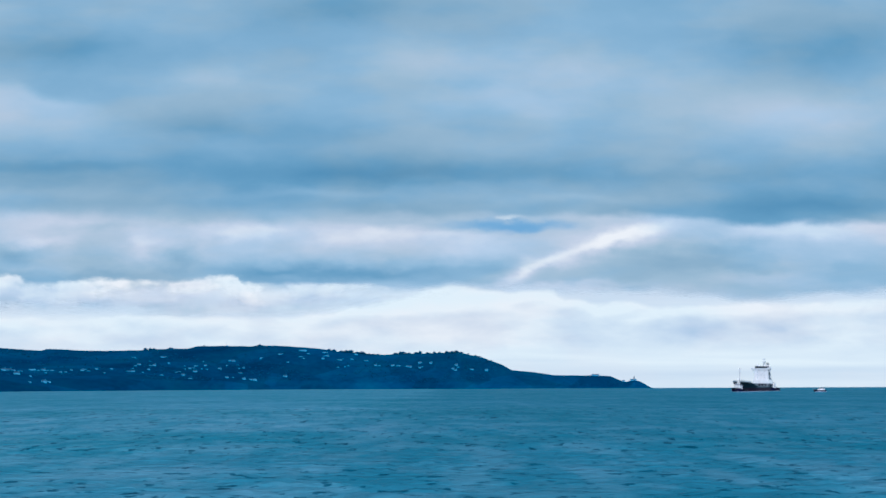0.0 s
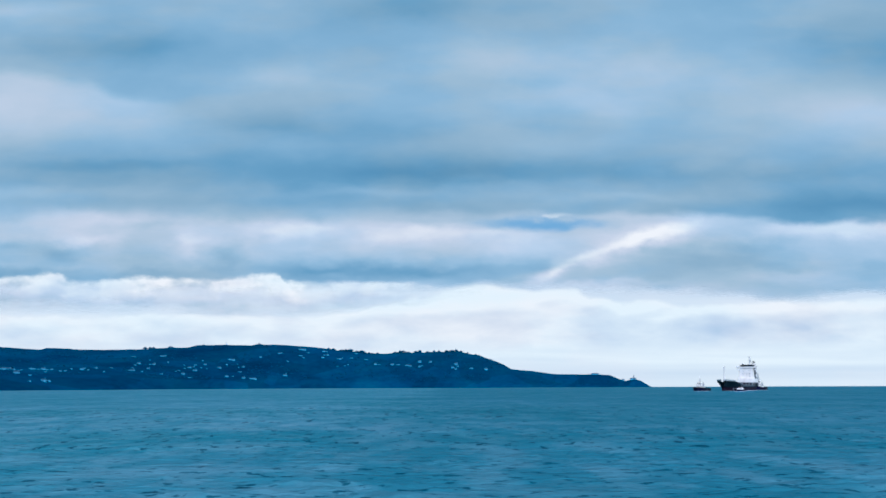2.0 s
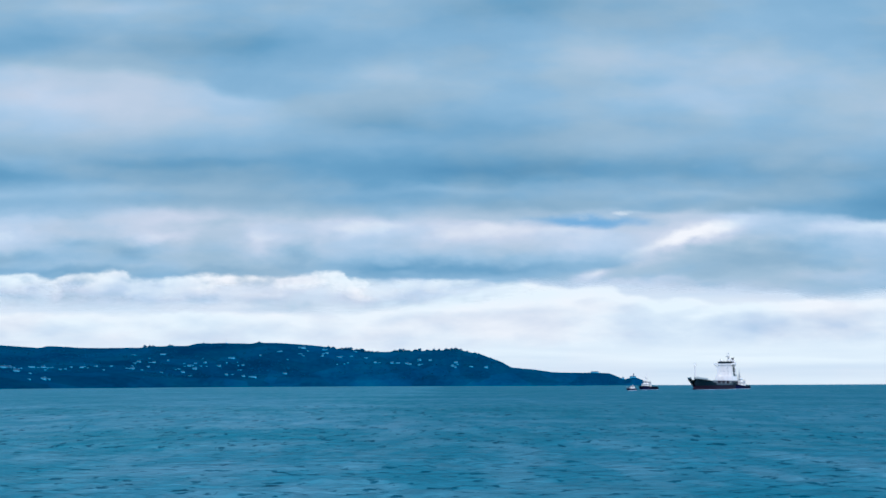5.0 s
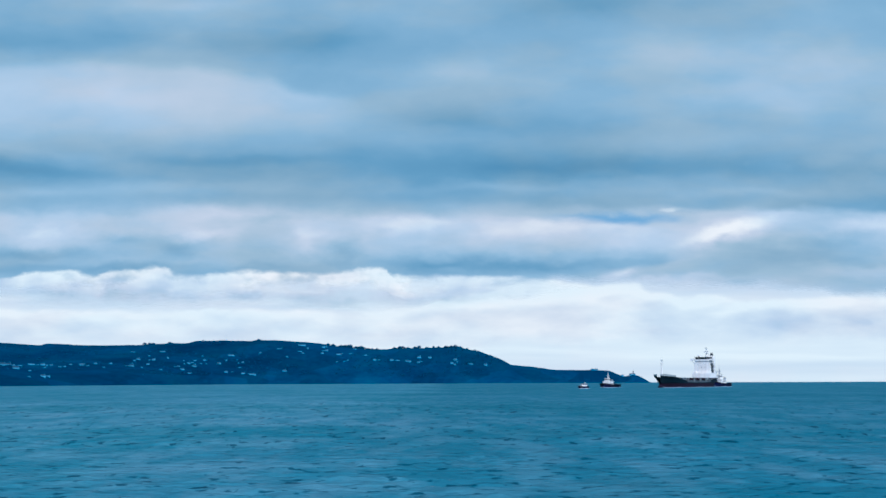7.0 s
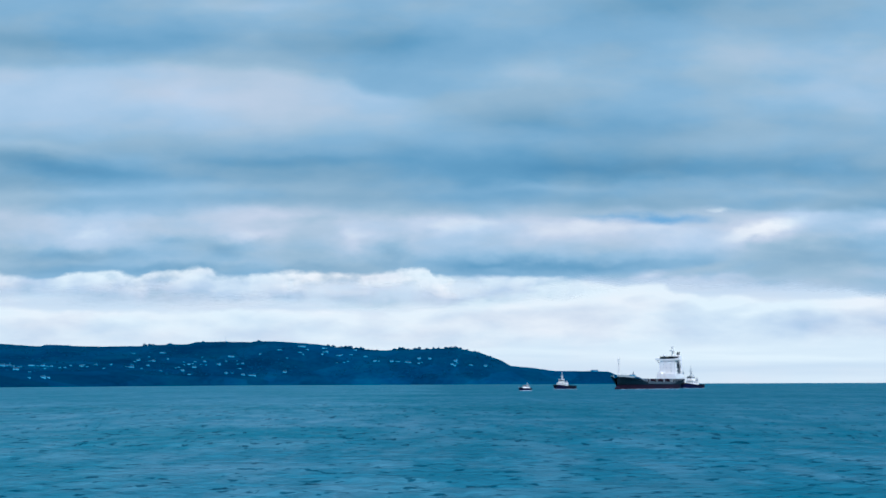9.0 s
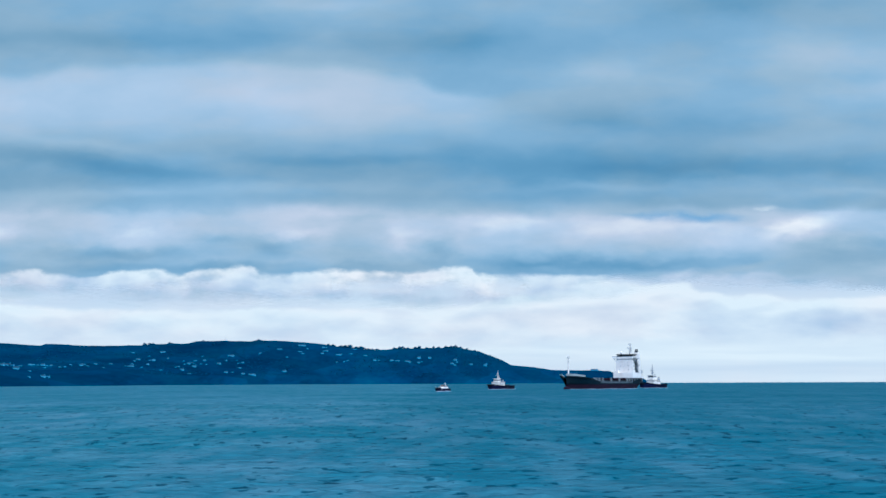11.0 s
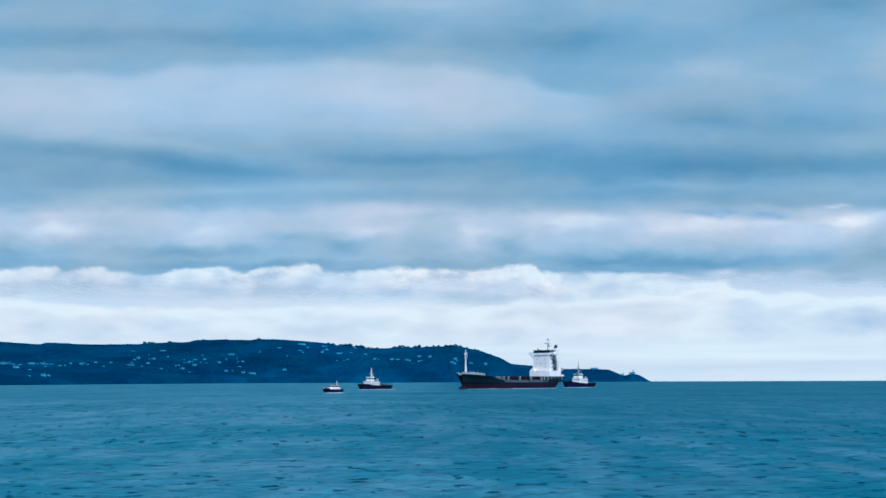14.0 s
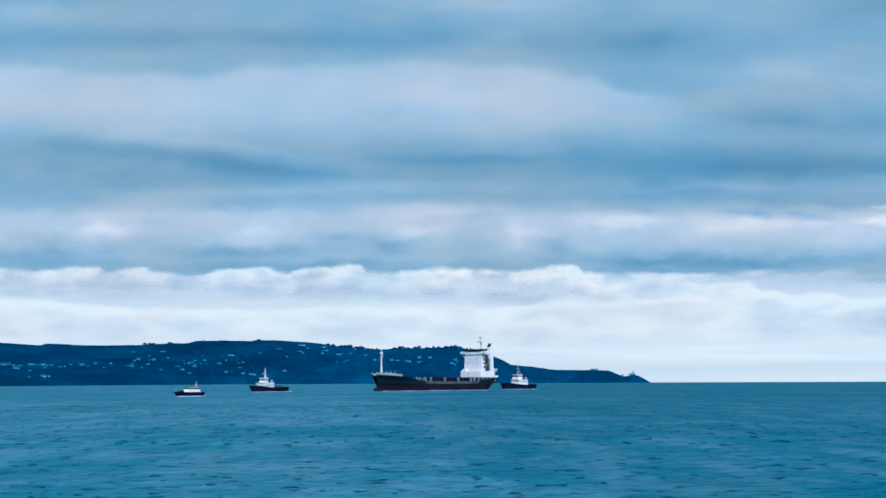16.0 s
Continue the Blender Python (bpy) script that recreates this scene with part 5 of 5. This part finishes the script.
def motions():
    walk(SHIP, [(t, afloat(u, d, h)) for t, u, d, h in (
        (0, 1345, 1120, 28.8), (1, 1332, 1104, 28.4), (2, 1320, 1084, 28.4), (3, 1309, 1064, 28.6), (4, 1296, 1040, 29.4), (6.5, 1257, 950, 34), (7, 1245, 931, 35), (8, 1217, 898, 36.2),
        (9, 1185, 866, 36.4), (11.5, 1089, 800, 37.0), (12.5, 1043, 774, 37.8), (13.5, 992, 748, 39.5), (14.5, 939, 719, 40.3), (15.25, 895, 700, 41), (16, 847, 682, 42))])
    walk(TUG_A, [(t, afloat(u, d, h)) for t, u, d, h in (
        (0, 1303, 1012, 30), (1, 1270, 1002, 30), (2, 1237, 994, 31), (3, 1203, 984, 32), (4, 1172, 970, 33), (6.5, 1096, 928, 33), (7, 1077, 916, 33.5), (8, 1041, 890, 34),
        (9, 997, 860, 34.5), (11.5, 852, 752, 35), (12.5, 783, 716, 35), (13.5, 705, 680, 35), (14.5, 620, 645, 34), (15.25, 551, 622, 33), (16, 477, 600, 32))])
    walk(TUG_B, [(t, afloat(u, d, h)) for t, u, d, h in (
        (0, 1359, 1165, 31), (1, 1350, 1150, 31), (2, 1337, 1132, 31), (3, 1325, 1112, 32), (4, 1314, 1090, 33), (6.5, 1282, 1003, 36), (7, 1270, 982, 36), (8, 1248, 950, 37),
        (9, 1220, 918, 37), (11.5, 1133, 855, 38), (12.5, 1092, 830, 38), (13.5, 1046, 803, 38), (14.5, 997, 776, 38), (15.25, 957, 758, 38), (16, 915, 742, 38))])
    walk(PILOT, [(t, afloat(u, d, h)) for t, u, d, h in (
        (0, 1443, 965, 58), (1, 1372, 945, 58), (2, 1302, 922, 52), (3, 1232, 892, 42), (4, 1164, 860, 34), (6.5, 1052, 800, 30), (7, 1029, 785, 29), (8, 983, 740, 28),
        (9, 926, 700, 30), (11.5, 747, 586, 24), (12.5, 691, 537, 18), (13.5, 630, 490, 20), (14.5, 535, 458, 26), (15.25, 438, 432, 29), (16, 334, 407, 29))])
    walk(GULL_NEAR, [(t, in_air(404 - 7600 * (t - 0.9), 551, 10.8, 180)) for t in (0.0, 0.5, 0.9, 1.3, 2.0, 6.0, 16.0)])
    walk(GULL_FAR, [(t, in_air(u, v, 440, 188)) for t, u, v in ((0, 3600, -1800), (11.0, 2300, -900), (12.3, 900, -60), (12.4, 711, 400), (12.5, 650, 437), (12.6, 622, 447), (12.7, 596, 470), (12.9, -120, 520), (16.0, -4000, 600))])
    walk(GULL_LEFT, [(t, in_air(u, v, 108, 78)) for t, u, v in ((0, -4000, 200), (11.5, -900, 380), (11.9, -250, 386), (12.0, 62, 391), (12.1, -260, 398), (16.0, -5000, 420))])
    walk(GULL_WHITE, [(t, in_air(u, v, 92, 62)) for t, u, v in ((0, -3000, 760), (3.0, -900, 766), (3.4, -240, 768), (3.5, 566, 764), (3.6, 1900, 768), (16.0, 9000, 770))])
    drift(far_bank, 22, 4698.0, -0.3)
    drift(back_bank, 27, 4695.0, -0.2)
    drift(middle_bank, 42, 4692.0, -0.4)
    drift(low_bank, 38, 4689.0, -0.45)
    drift(lower_deck, 46, 4686.0)
    drift(high_deck, 65, 4683.0)
    walk(water, [(0, pose(0, 0, 0)), (8, pose(3.5, 0, 0)), (16, pose(7, 0, 0))])


motions()
